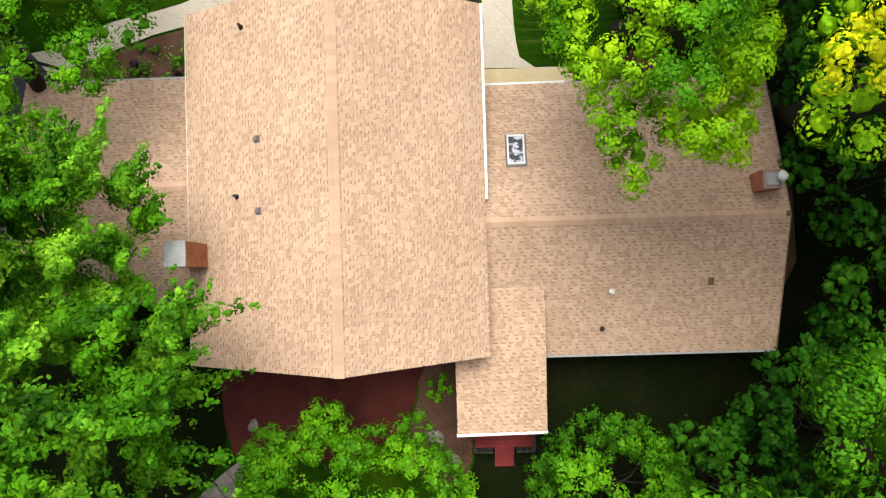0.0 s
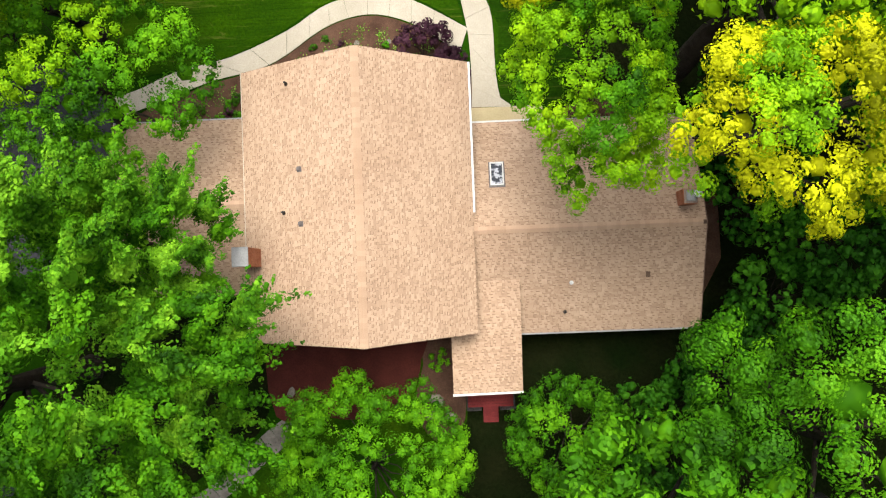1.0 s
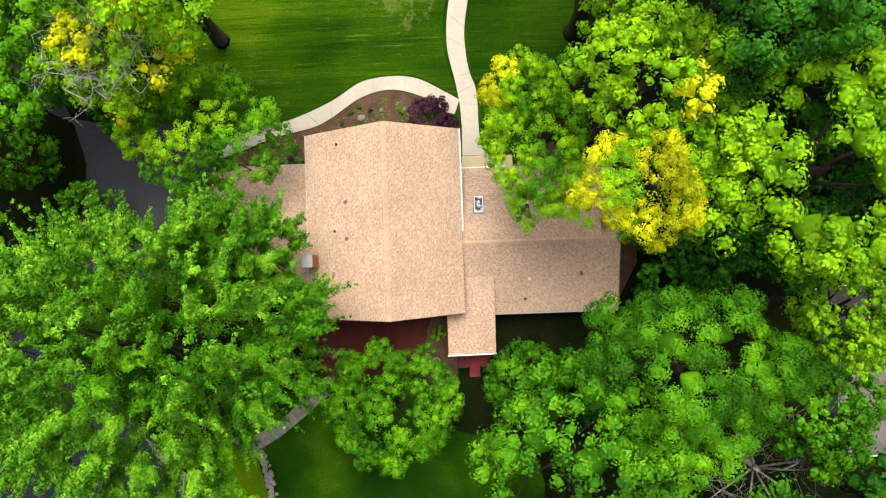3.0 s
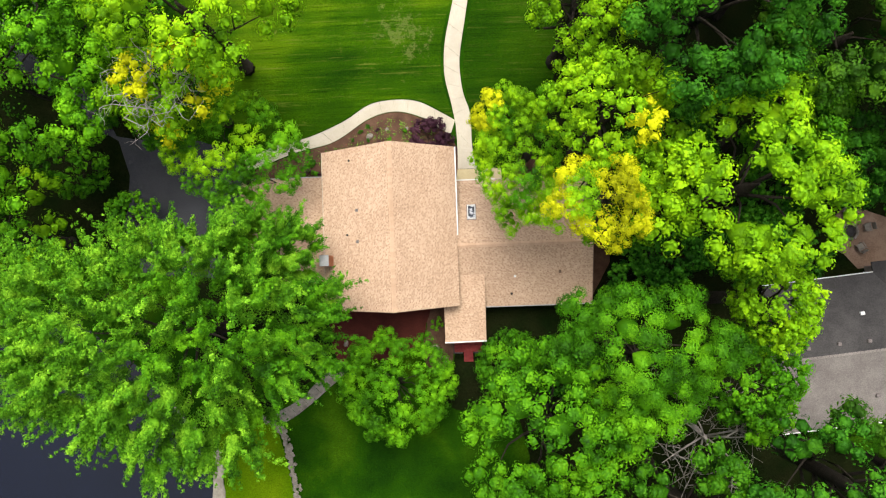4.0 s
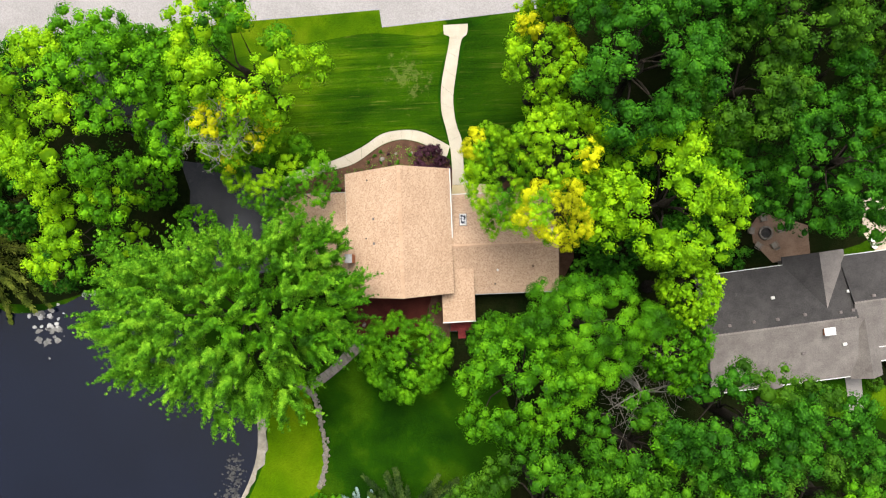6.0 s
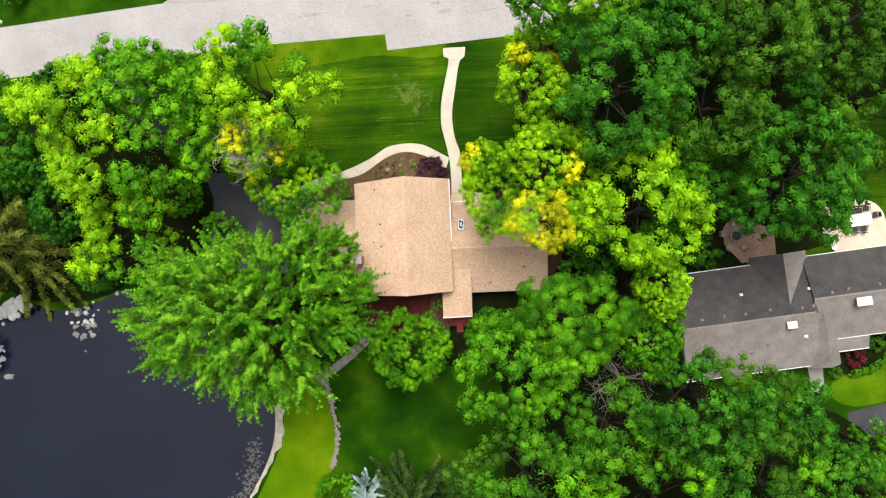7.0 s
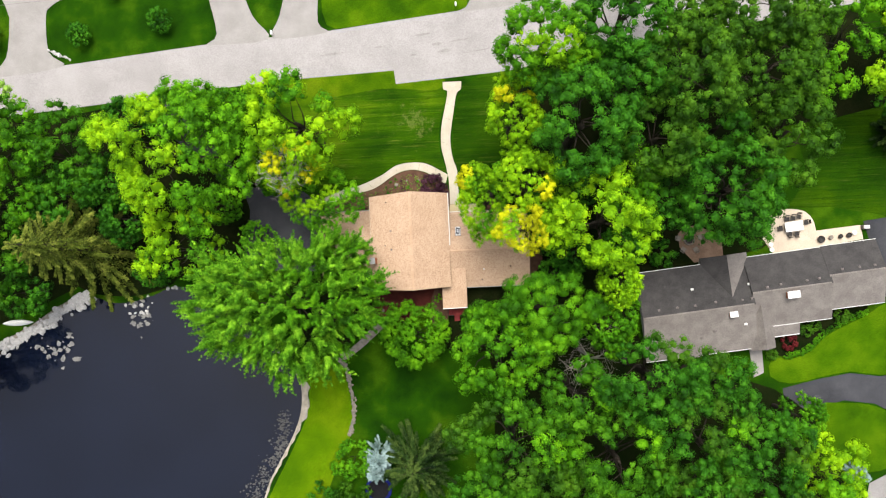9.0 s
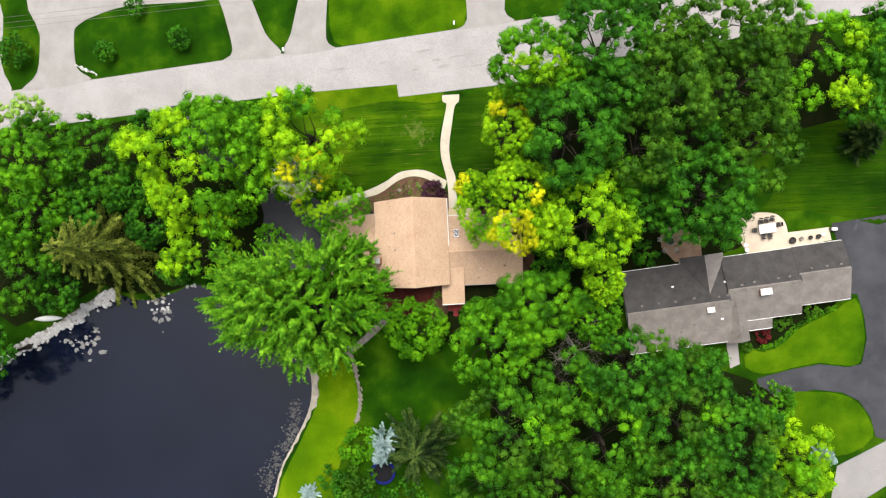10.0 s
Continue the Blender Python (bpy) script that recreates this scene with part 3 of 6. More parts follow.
draped("shade_floor", smooth_line([(11.5, 12), (13, 18), (14, 27), (16, 29), (35, 31), (60, 35), (63, 22), (50, 20), (46, 11), (36, 7.5), (32, 2), (29, -6), (33, -11.5), (44, -14), (50, -17), (55, -24), (54, -40), (12, -40), (9.5, -26), (10, -12), (8.6, -8), (8.2, -4.6), (7.4, -3.6), (7.4, .5), (15.4, .6), (17, 7)], True, 2), M_SHADE_FLOOR, 0.05, "woodland floor with the trees' shade in its near-black colour", "woodland floor", cell=1.2)
draped("shade_floor", smooth_line([(-64, 24), (-48, 25.8), (-36, 27), (-25, 21.5), (-20, 14), (-20, 6), (-33, 3.2), (-46, 3), (-60, -3), (-66, 6)], True, 2), M_SHADE_FLOOR, 0.052, "floor under the western trees, their shade in its near-black colour", "woodland floor", cell=1.2)


# ---------------------------------------------------------------- roofs
def lerp(a, b, t):
    return Vector(a).lerp(Vector(b), t)


def roof_slab(bm, A, B, C, D, t=0.16):
    """One pitch, from the eave A-B to the ridge D-C, as a solid."""
    up = [bm.verts.new(p) for p in (A, B, C, D)]
    dn = [bm.verts.new((p[0], p[1], p[2] - t)) for p in (A, B, C, D)]
    bm.faces.new(up)
    bm.faces.new(dn[::-1])
    for k in range(4):
        bm.faces.new((up[k], dn[k], dn[(k + 1) % 4], up[(k + 1) % 4]))


def tab_mesh(name, w, h, t, material):
    co = [(0, 0, 0), (w, 0, 0), (w, h, -t * .7), (0, h, -t * .7), (0, 0, t), (w, 0, t), (w, h, 0.002), (0, h, 0.002)]
    me = bpy.data.meshes.new(name)
    me.from_pydata(co, [], [(4, 5, 6, 7), (0, 1, 5, 4), (1, 2, 6, 5), (3, 0, 4, 7)])
    me.materials.append(material)
    return me


TAB_W, TAB_H, TAB_T = 0.27, 0.13, 0.016
TABS = {w: tab_mesh("shingle", w * TAB_W - .008, TAB_H + .01, TAB_T, M_SHINGLE_ONE) for w in (0.5, 1.0)}


def shingled(roof, A, B, C, D, rng, keep, singles, skip=None):
    """Courses of tabs over one pitch; those for which keep() holds become pieces of their own, up to a limit."""
    A, B, C, D = (Vector(p) for p in (A, B, C, D))
    u = (B - A).normalized()
    nrm = u.cross(D - A).normalized()
    v = nrm.cross(u)
    rows = int(((D - A).dot(v)) / TAB_H)
    verts, faces, tone = [], [], []
    for j in range(rows):
        s = (j * TAB_H) / (D - A).dot(v)
        a, b = A.lerp(D, s), B.lerp(C, s)
        length = (b - a).length
        x = -rng.random() * TAB_W
        notch = False
        while x < length:
            notch = not notch and rng.random() < .72
            w = rng.uniform(.09, .15) if notch else TAB_W * (0.5 if rng.random() < .6 else 1.0)
            x0, x1 = max(x, 0), min(x + w - (0 if notch else .008), length)
            x += w
            if x1 - x0 < .03:
                continue
            p = a + u * x0 + nrm * 0.004
            mid = p + u * (x1 - x0) / 2
            if skip and skip(mid):
                continue
            t = TAB_T * rng.uniform(.6, 1.25)
            if not notch and keep and keep(mid) and singles[0] > 0 and abs(x1 - x0 - (w - .008)) < 1e-6:
                ob = new("shingle", TABS[0.5 if w < .2 else 1.0])
                ob.parent = roof
                ob.matrix_parent_inverse = roof.matrix_basis.inverted()
                ob.matrix_basis = Matrix.Translation(p) @ Matrix((u, v, nrm)).transposed().to_4x4() @ Matrix.Diagonal((1, 1, t / TAB_T, 1))
                singles[0] -= 1
                continue
            # a notch gets a low dark strip at its butt: the coloured shadow line
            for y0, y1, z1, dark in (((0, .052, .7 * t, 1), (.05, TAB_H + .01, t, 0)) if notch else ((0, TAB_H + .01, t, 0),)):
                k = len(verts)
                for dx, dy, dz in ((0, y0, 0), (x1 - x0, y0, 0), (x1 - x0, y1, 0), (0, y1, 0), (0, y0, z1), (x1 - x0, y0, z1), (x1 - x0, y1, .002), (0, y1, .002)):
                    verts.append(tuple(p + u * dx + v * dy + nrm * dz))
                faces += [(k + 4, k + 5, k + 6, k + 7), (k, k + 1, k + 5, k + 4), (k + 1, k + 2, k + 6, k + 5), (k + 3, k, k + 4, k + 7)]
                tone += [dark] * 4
    me = bpy.data.meshes.new("shingles")
    me.from_pydata(verts, [], faces)
    me.materials.append(M_SHINGLE)
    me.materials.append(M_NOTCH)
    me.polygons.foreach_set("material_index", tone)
    ob = new("shingles", me)
    ob.parent = roof
    ob.matrix_parent_inverse = roof.matrix_basis.inverted()
    tagged(ob, "tan asphalt shingles in mixed tones", kind="stuff")


def ridge_caps(roof, a, b, slope, w=0.17, step=0.21):
    a, b = Vector(a), Vector(b)
    d = (b - a).normalized()
    side = d.cross(Vector((0, 0, 1))).normalized()
    me = bpy.data.meshes.new("ridge_cap")
    dz = w * slope
    me.from_pydata([(-w, 0, -dz + .012), (0, 0, .028), (w, 0, -dz + .012), (w, step + .03, -dz), (0, step + .03, .012), (-w, step + .03, -dz), (-w, 0, -dz - .01), (w, 0, -dz - .01)], [], [(0, 1, 4, 5), (1, 2, 3, 4), (6, 1, 0), (7, 2, 1)])
    me.materials.append(M_CAP)
    for i in range(int((b - a).length / step)):
        ob = new("ridge_cap", me)
        ob.parent = roof
        ob.matrix_parent_inverse = roof.matrix_basis.inverted()
        ob.matrix_basis = Matrix.Translation(a + d * step * i + Vector((0, 0, .03))) @ Matrix((side, d, side.cross(d))).transposed().to_4x4()


def gable_wall(bm, x0, x1, y0, y1, z0, ze, zr, axis):
    """A walled block closed by its gables; axis is the ridge's."""
    if axis == "y":
        prof = [(x0, z0), (x1, z0), (x1, ze), ((x0 + x1) / 2, zr), (x0, ze)]
        rings = [[bm.verts.new((x, y, z)) for x, z in prof] for y in (y0, y1)]
    else:
        prof = [(y0, z0), (y1, z0), (y1, ze), ((y0 + y1) / 2, zr), (y0, ze)]
        rings = [[bm.verts.new((x, y, z)) for y, z in prof] for x in (x0, x1)]
    bm.faces.new(rings[0])
    bm.faces.new(rings[1][::-1])
    for k in range(5):
        bm.faces.new((rings[0][k], rings[1][k], rings[1][(k + 1) % 5], rings[0][(k + 1) % 5]))
    bmesh.ops.recalc_face_normals(bm, faces=bm.faces[:])


def bar(bm, a, b, w, h):
    """A rail of rectangular section from a to b, hung below the line."""
    a, b = Vector(a), Vector(b)
    d = b - a
    rot = d.to_track_quat("X", "Z").to_matrix().to_4x4()
    add_box(bm, (0, -w / 2, -h), (d.length, w / 2, 0), Matrix.Translation(a) @ rot)


EAVE, EAVE_W, RIDGE, RX = 5.28, 5.72, 8.58, 0.22
MX0, MX1, MY0, MY1 = -5.17, 4.86, 0.53, 12.58
WR, WE = 5.25, 3.12
WX0, WX1, WY0, WY1, WYR = 4.1, 15.08, 0.34, 10.20, 5.06
GX0, GX1, GY0, GY1, GYR, GR, GE = -12.0, -4.8, 2.6, 10.88, 6.72, 4.70, 3.12

house = thing("house", (0, 6, g(0, 6)), "tan-shingled brown house with a tall gable and two lower wings", "house")
bm = bmesh.new()
gable_wall(bm, MX0 + .55, MX1 - .55, MY0 + .6, MY1 - .6, g(0, 6) - 1.6, EAVE + .1, RIDGE - .4, "y")
part("wall", bm, M_SIDING, house, "brown siding of the main block")
bm = bmesh.new()
gable_wall(bm, MX1 - .5, WX1 - .5, WY0 + .5, WY1 - .5, g(10, 5) - 1.6, WE + .05, WR - .3, "x")
part("wall", bm, M_SIDING, house, "brown siding of the low wing")
bm = bmesh.new()
gable_wall(bm, GX0 + .4, MX0 + .5, GY0 + .5, GY1 - .5, g(-9, 8) - 1.4, GE + .02, GR - .3, "x")
part("wall", bm, M_SIDING, house, "brown siding of the garage wing")

main_e = ((MX1, MY0, EAVE), (MX1, MY1, EAVE), (RX, 12.72, RIDGE), (RX, .27, RIDGE))
main_w = ((MX0, MY1 - .14, EAVE_W), (MX0, MY0, EAVE_W), (RX, .27, RIDGE), (RX, 12.72, RIDGE))
wing_n = ((WX1, WY1, WE), (WX0, WY1, WE), (WX0, WYR, WR), (WX1, WYR, WR))
wing_s = ((WX0, WY0, WE), (WX1, WY0, WE), (WX1, WYR, WR), (WX0, WYR, WR))
gar_n = ((GX1, GY1, GE), (GX0, GY1, GE), (GX0, GYR, GR), (GX1, GYR, GR))
gar_s = ((GX0, GY0, GE), (GX1, GY0, GE), (GX1, GYR, GR), (GX0, GYR, GR))
porch_p = ((3.65, -2.27, 3.95), (6.80, -2.22, 3.95), (6.86, 2.82, 4.27), (3.65, 2.82, 4.27))
roofs = {}
for key, planes, lab in (("main", (main_e, main_w), "steep tan shingled gable roof"), ("wing", (wing_n, wing_s), "low tan shingled wing roof"),
                         ("garage", (gar_n, gar_s), "shaded tan shingled garage roof"), ("porch", (porch_p,), "shallow tan shingled porch roof")):
    bm = bmesh.new()
    for pl in planes:
        roof_slab(bm, *pl)
    roofs[key] = part("roof", bm, M_DECKING, house, lab)

# gutters, fascia and the valley flashing
for a, b, w, h, lab in (((MX1 + .05, MY1, EAVE), (MX1 + .05, 5.88, EAVE), .10, .12, "white gutter"), ((MX0 - .02, MY0, EAVE_W + .03), (MX0 - .02, MY1 - .14, EAVE_W + .03), .03, .12, "pale cream drip edge"),
                        ((4.95, WY1 + .04, WE), (7.9, WY1 + .04, WE), .10, .12, "white gutter"), ((7.9, WY1 + .02, WE), (WX1, WY1 + .02, WE), .05, .14, "grey gutter"),
                        ((6.88, WY0 - .04, WE), (WX1, WY0 - .04, WE), .08, .12, "pale gutter"), ((3.62, -2.32, 3.97), (6.82, -2.27, 3.95), .10, .13, "white fascia gutter"),
                        ((GX0, GY1 + .04, GE), (MX0, GY1 + .04, GE), .08, .12, "pale gutter"), ((WX1 + .02, WY0, WE + .02), (WX1 + .02, WYR, WR + .02), .04, .14, "brown rake board"),
                        ((WX1 + .02, WYR, WR + .02), (WX1 + .02, WY1, WE + .02), .04, .14, "brown rake board")):
    bm = bmesh.new()
    bar(bm, a, b, w, h)
    part("gutter" if "gutter" in lab else "trim", bm, M_SIDING if "brown" in lab else M_CREAM if "cream" in lab else M_CEMENT if ("pale" in lab or "grey" in lab) else M_WHITE, house, lab)


def brick_chimney(x0, x1, y0, y1, z0, z1, label, flue_at=(), inset=-.02):
    ch = part("chimney", (lambda b: (add_box(b, (x0 + .02, y0 + .02, z0), (x1 - .02, y1 - .02, z1 - .08)), b)[1])(bmesh.new()), M_MORTAR, house, label)
    rng = random.Random(int(x0 * 10))
    bm = bmesh.new()
    for c in range(int((z1 - .1 - max(z0, 3.2)) / .075)):
        z = max(z0, 3.2) + c * .075
        for (a, b, fixed, out, ax) in ((x0, x1, y0, -1, 0), (x0, x1, y1, 1, 0), (y0, y1, x0, -1, 1), (y0, y1, x1, 1, 1)):
            s = a - (.1 if c % 2 else 0)
            while s < b:
                p, q = max(s, a) + .005, min(s + .2, b) - .005
                s += .21
                if q - p < .03:
                    continue
                d = rng.uniform(-.004, .006)
                lo, hi = (fixed - .03, fixed + .004 + d) if out > 0 else (fixed - .004 - d, fixed + .03)
                add_box(bm, (p, lo, z) if ax == 0 else (lo, p, z), (q, hi, z + .065) if ax == 0 else (hi, q, z + .065))
    tagged(part("bricks", bm, M_BRICK, ch), "rust-red bricks laid in courses", kind="stuff")
    bm = bmesh.new()
    add_box(bm, (x0 + inset, y0 + inset, z1 - .09), (x1 - inset, y1 - inset, z1), bevel=.025)
    part("crown", bm, M_CEMENT, ch, "grey cement crown")
    for fx, fy in flue_at:
        bm = bmesh.new()
        lathe(bm, [(.11, 0), (.11, .22), (.17, .24), (.17, .30), (.03, .36)], (fx, fy, z1))
        part("flue", bm, M_WHITE, ch, "white metal flue cap", True)


brick_chimney(-5.10, -4.45, 3.82, 4.60, -.2, 8.5, "rust brick chimney at the eave", ())
brick_chimney(13.92, 14.52, 5.82, 6.45, -.2, 6.25, "rust brick chimney by the wing gable", ((14.45, 6.2),), .10)


def on_plane(pl, x, y):
    A, B, C = (Vector(p) for p in pl[:3])
    n = (B - A).cross(C - A).normalized()
    return A.z - (n.x * (x - A.x) + n.y * (y - A.y)) / n.z, n


def sloped(pl, x, y):
    z, n = on_plane(pl, x, y)
    A, B = Vector(pl[0]), Vector(pl[1])
    u = (B - A).normalized()
    return Matrix.Translation((x, y, z)) @ Matrix((u, n.cross(u), n)).transposed().to_4x4()


# skylight
m = sloped(wing_n, 6.0, 7.62)
bm = bmesh.new()
for lo, hi in (((-.31, -.60, 0), (.31, -.53, .14)), ((-.31, .53, 0), (.31, .60, .14)), ((-.31, -.53, 0), (-.25, .53, .14)), ((.25, -.53, 0), (.31, .53, .14))):
    add_box(bm, lo, hi, m, .01)
sk = part("skylight", bm, M_WHITE, house, "white-framed roof skylight")
bm = bmesh.new()
add_box(bm, (-.25, -.53, .05), (.25, .53, .11), m)
part("pane", bm, M_GLASS, sk, "pale glass with sky and tree reflections painted in its colour")
bm = bmesh.new()
add_box(bm, (-.37, -.66, .018), (.37, .66, .03), m)
part("flashing", bm, M_LEAD, sk, "grey metal flashing")

for x, y, pl, kind in ((-2.94, 11.6, main_w, "pipe"), (-3.24, 6.08, main_w, "pipe"), (-2.44, 7.88, main_w, "box"), (-2.44, 5.55, main_w, "box"), (9.15, 2.6, wing_s, "cap"), (8.88, 1.28, wing_s, "pipe"), (12.6, 2.85, wing_s, "flat")):
    z, n = on_plane(pl, x, y)
    bm = bmesh.new()
    m = sloped(pl, x, y)
    if kind == "pipe":
        fl = bmesh.new()
        add_box(fl, (-.17, -.17, .015), (.17, .17, .03), m)
        part("flashing", fl, M_SHINGLE_ONE, house, "tan vent flashing")
        lathe(bm, [(.10, 0), (.06, .12), (.05, .42), (.035, .42), (.035, .38)], (x, y, z), 12)
        part("vent_pipe", bm, M_DARKMETAL, house, "black plumbing vent pipe")
    elif kind == "box":
        add_box(bm, (-.075, -.075, .02), (.075, .075, .14), m, .015)
        add_box(bm, (-.12, -.12, .015), (.12, .12, .03), m)
        part("roof_vent", bm, M_LEAD, house, "square grey roof vent")
    elif kind == "cap":
        lathe(bm, [(.07, 0), (.07, .20), (.095, .22), (.095, .28), (.02, .32)], (x, y, z), 14)
        part("vent_cap", bm, M_WHITE, house, "white round vent cap")
    else:
        add_box(bm, (-.10, -.14, .015), (.10, .14, .05), m, .01)
        part("roof_vent", bm, M_DECKING, house, "small brown roof vent")

# porch posts, red deck, rail and steps
DZ = g(5, -3) + .62
for x, y in ((3.85, -2.05), (6.6, -2.05)):
    bm = bmesh.new()
    add_box(bm, (x - .07, y - .07, DZ), (x + .07, y + .07, 3.80), bevel=.01)
    part("post", bm, M_REDWOOD, house, "red porch post")
deck = thing("deck", (5.35, -1.5, g(5, -3)), "red-stained wooden deck with dark rails, under the porch roof", "deck")
for i in range(22):
    y = -3.32 + i * .15
    bm = bmesh.new()
    add_box(bm, (4.2, y, DZ - .03), (6.5, y + .14, DZ + random.uniform(-.002, .003)))
    part("board", bm, M_REDWOOD, deck)
for x in (4.3, 5.35, 6.4):
    for y in (-3.2, -1.0):
        bm = bmesh.new()
        add_box(bm, (x - .06, y - .06, g(x, y) - .1), (x + .06, y + .06, DZ - .03))
        part("post", bm, M_REDWOOD, deck)
for i in range(3):
    bm = bmesh.new()
    add_box(bm, (4.98, -3.34 - (i + 1) * .27, DZ - .17 * (i + 1) - .05), (5.72, -3.34 - i * .27 + .02, DZ - .17 * (i + 1)))
    part("step", bm, M_REDWOOD, deck)
for x0, x1, y0, y1 in ((4.22, 4.9, -3.34, -3.34), (5.8, 6.48, -3.34, -3.34), (4.22, 4.22, -3.34, -2.4), (6.48, 6.48, -3.34, -2.4)):
    bm = bmesh.new()
    for h in (.92, .5, .1):
        bar(bm, (x0, y0, DZ + h), (x1, y1, DZ + h), .05, .04)
    for t in np.linspace(0, 1, 7):
        x, y = x0 + (x1 - x0) * t, y0 + (y1 - y0) * t
        add_box(bm, (x - .015, y - .015, DZ), (x + .015, y + .015, DZ + .92))
    part("railing", bm, M_DARKMETAL, deck, "dark metal railing")


# ---------------------------------------------------------------- the neighbour's grey-roofed house
NEAR = Matrix.Translation((29.5, -4.5, 0)) @ pose(0, 0, 0, 0, 0, 5.3)
NE, NG = 0.40, -2.5


def nb(u, v, z):
    return NEAR @ Vector((u, v, z))


ranch = thing("house", (45, -2, NG), "long grey-roofed single-storey house among trees", "house")


def nb_gable(u0, u1, v0, v1, vr, ze0, zr, ze1=None, wall=True):
    ze1 = ze0 if ze1 is None else ze1
    bm = bmesh.new()
    roof_slab(bm, nb(u0, v0, ze0), nb(u1, v0, ze0), nb(u1, vr, zr), nb(u0, vr, zr))
    r = part("roof", bm, M_GREYROOF, ranch, "weathered grey asphalt shingle roof")
    bm = bmesh.new()
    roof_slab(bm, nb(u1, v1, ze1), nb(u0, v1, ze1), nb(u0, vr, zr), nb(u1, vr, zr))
    # the north pitch takes the copy with painted-in shade
    part("roof", bm, M_GREYROOF_SHADE, ranch, "grey shingle pitch with shade in its darker colour")
    bm = bmesh.new()
    du = int(abs(u1 - u0) / .3)
    for i in range(du):
        a = u0 + i * .3
        m = NEAR @ Matrix.Translation((a, vr, zr + .03))
        s0, s1 = (zr - ze0) / (vr - v0), (zr - ze1) / (v1 - vr)
        f = [bm.verts.new(m @ Vector(p)) for p in ((0, -.18, -.18 * s0), (.29, -.18, -.18 * s0), (.29, 0, .01), (0, 0, .01), (.29, .18, -.18 * s1), (0, .18, -.18 * s1))]
        bm.faces.new((f[0], f[1], f[2], f[3]))
        bm.faces.new((f[3], f[2], f[4], f[5]))
    tagged(part("ridge_capping", bm, M_GREYROOF, r), "grey ridge caps", kind="stuff")
    if wall:
        bm = bmesh.new()
        ring = [[bm.verts.new(nb(u, v, z)) for v, z in ((v0 + .45, NG - 1), (v1 - .45, NG - 1), (v1 - .45, ze1 - .02), (vr, zr - .3), (v0 + .45, ze0 - .02))] for u in (u0 + .35, u1 - .35)]
        bm.faces.new(ring[0])
        bm.faces.new(ring[1][::-1])
        for k in range(5):
            bm.faces.new((ring[0][k], ring[1][k], ring[1][(k + 1) % 5], ring[0][(k + 1) % 5]))
        bmesh.ops.recalc_face_normals(bm, faces=bm.faces[:])
        part("wall", bm, M_STONEWALL, ranch, "grey siding")
    for va, za, s in ((v0, ze0, -.05), (v1, ze1, .05)):
        bm = bmesh.new()
        bar(bm, nb(u0, va + s, za), nb(u1, va + s, za), .07, .11)
        part("gutter", bm, M_WHITE, ranch, "white gutter")


nb_gable(0, 14.6, -6.2, 5.6, -.35, NE, 2.75)
nb_gable(14.4, 24.8, -3.65, 5.75, 1.05, NE, 2.70)
nb_gable(24.6, 31.9, -2.5, 5.85, 1.95, NE, 2.35)


def nb_cross(uc, half, v_out, v_in, ze, zr, name):
    """A gable that runs across, its ridge along v."""
    bm = bmesh.new()
    roof_slab(bm, nb(uc - half, v_out, ze), nb(uc - half, v_in, ze), nb(uc, v_in, zr), nb(uc, v_out, zr))
    bmesh.ops.recalc_face_normals(bm, faces=bm.faces[:])
    # western pitch of the north gable: painted-in shade as well
    part("roof", bm, M_GREYROOF_SHADE if v_out > v_in else M_GREYROOF, ranch, name + ", western pitch")
    bm = bmesh.new()
    roof_slab(bm, nb(uc + half, v_in, ze), nb(uc + half, v_out, ze), nb(uc, v_out, zr), nb(uc, v_in, zr))
    bmesh.ops.recalc_face_normals(bm, faces=bm.faces[:])
    part("roof", bm, M_GREYROOF, ranch, name)
    bm = bmesh.new()
    s = 1 if v_out > v_in else -1
    ring = [[bm.verts.new(nb(u, v, z)) for u, z in ((uc - half + .4, NG - 1), (uc + half - .4, NG - 1), (uc + half - .4, ze), (uc, zr - .25), (uc - half + .4, ze))] for v in (v_out - s * .4, v_in)]
    bm.faces.new(ring[0])
    bm.faces.new(ring[1][::-1])
    for k in range(5):
        bm.faces.new((ring[0][k], ring[1][k], ring[1][(k + 1) % 5], ring[0][(k + 1) % 5]))
    bmesh.ops.recalc_face_normals(bm, faces=bm.faces[:])
    part("wall", bm, M_STONEWALL, ranch, "grey siding")


nb_cross(11.9, 3.1, 6.45, .8, NE, 2.25, "grey cross gable over the terrace")
nb_cross(15.45, 1.6, -6.5, -.6, NE, 1.95, "grey cross gable over the front door")
nb_cross(5.8, 1.3, -6.4, -2.6, NE, 1.45, "small grey cross gable")
bm = bmesh.new()
roof_slab(bm, nb(16.6, -5.15, -.28), nb(20.6, -5.15, -.28), nb(20.6, -3.4, .5), nb(16.6, -3.4, .5))
part("roof", bm, M_GREYROOF, ranch, "grey porch roof")
bm = bmesh.new()
bar(bm, nb(16.6, -5.2, -.28), nb(20.6, -5.2, -.28), .1, .12)
part("gutter", bm, M_WHITE, ranch, "white gutter")
for (a, b, c, d), top in (((18.7, 20.2, -.15, .65), 3.25), ((11.1, 12.05, -1.6, -.95), 3.0)):
    bm = bmesh.new()
    add_box(bm, (a, c, 0), (b, d, top - .1), NEAR)
    ch = part("chimney", bm, M_BRICK, ranch, "brown brick chimney")
    bm = bmesh.new()
    add_box(bm, (a - .06, c - .06, top - .1), (b + .06, d + .06, top), NEAR, .02)
    part("crown", bm, M_WHITE, ch, "white chimney cap")
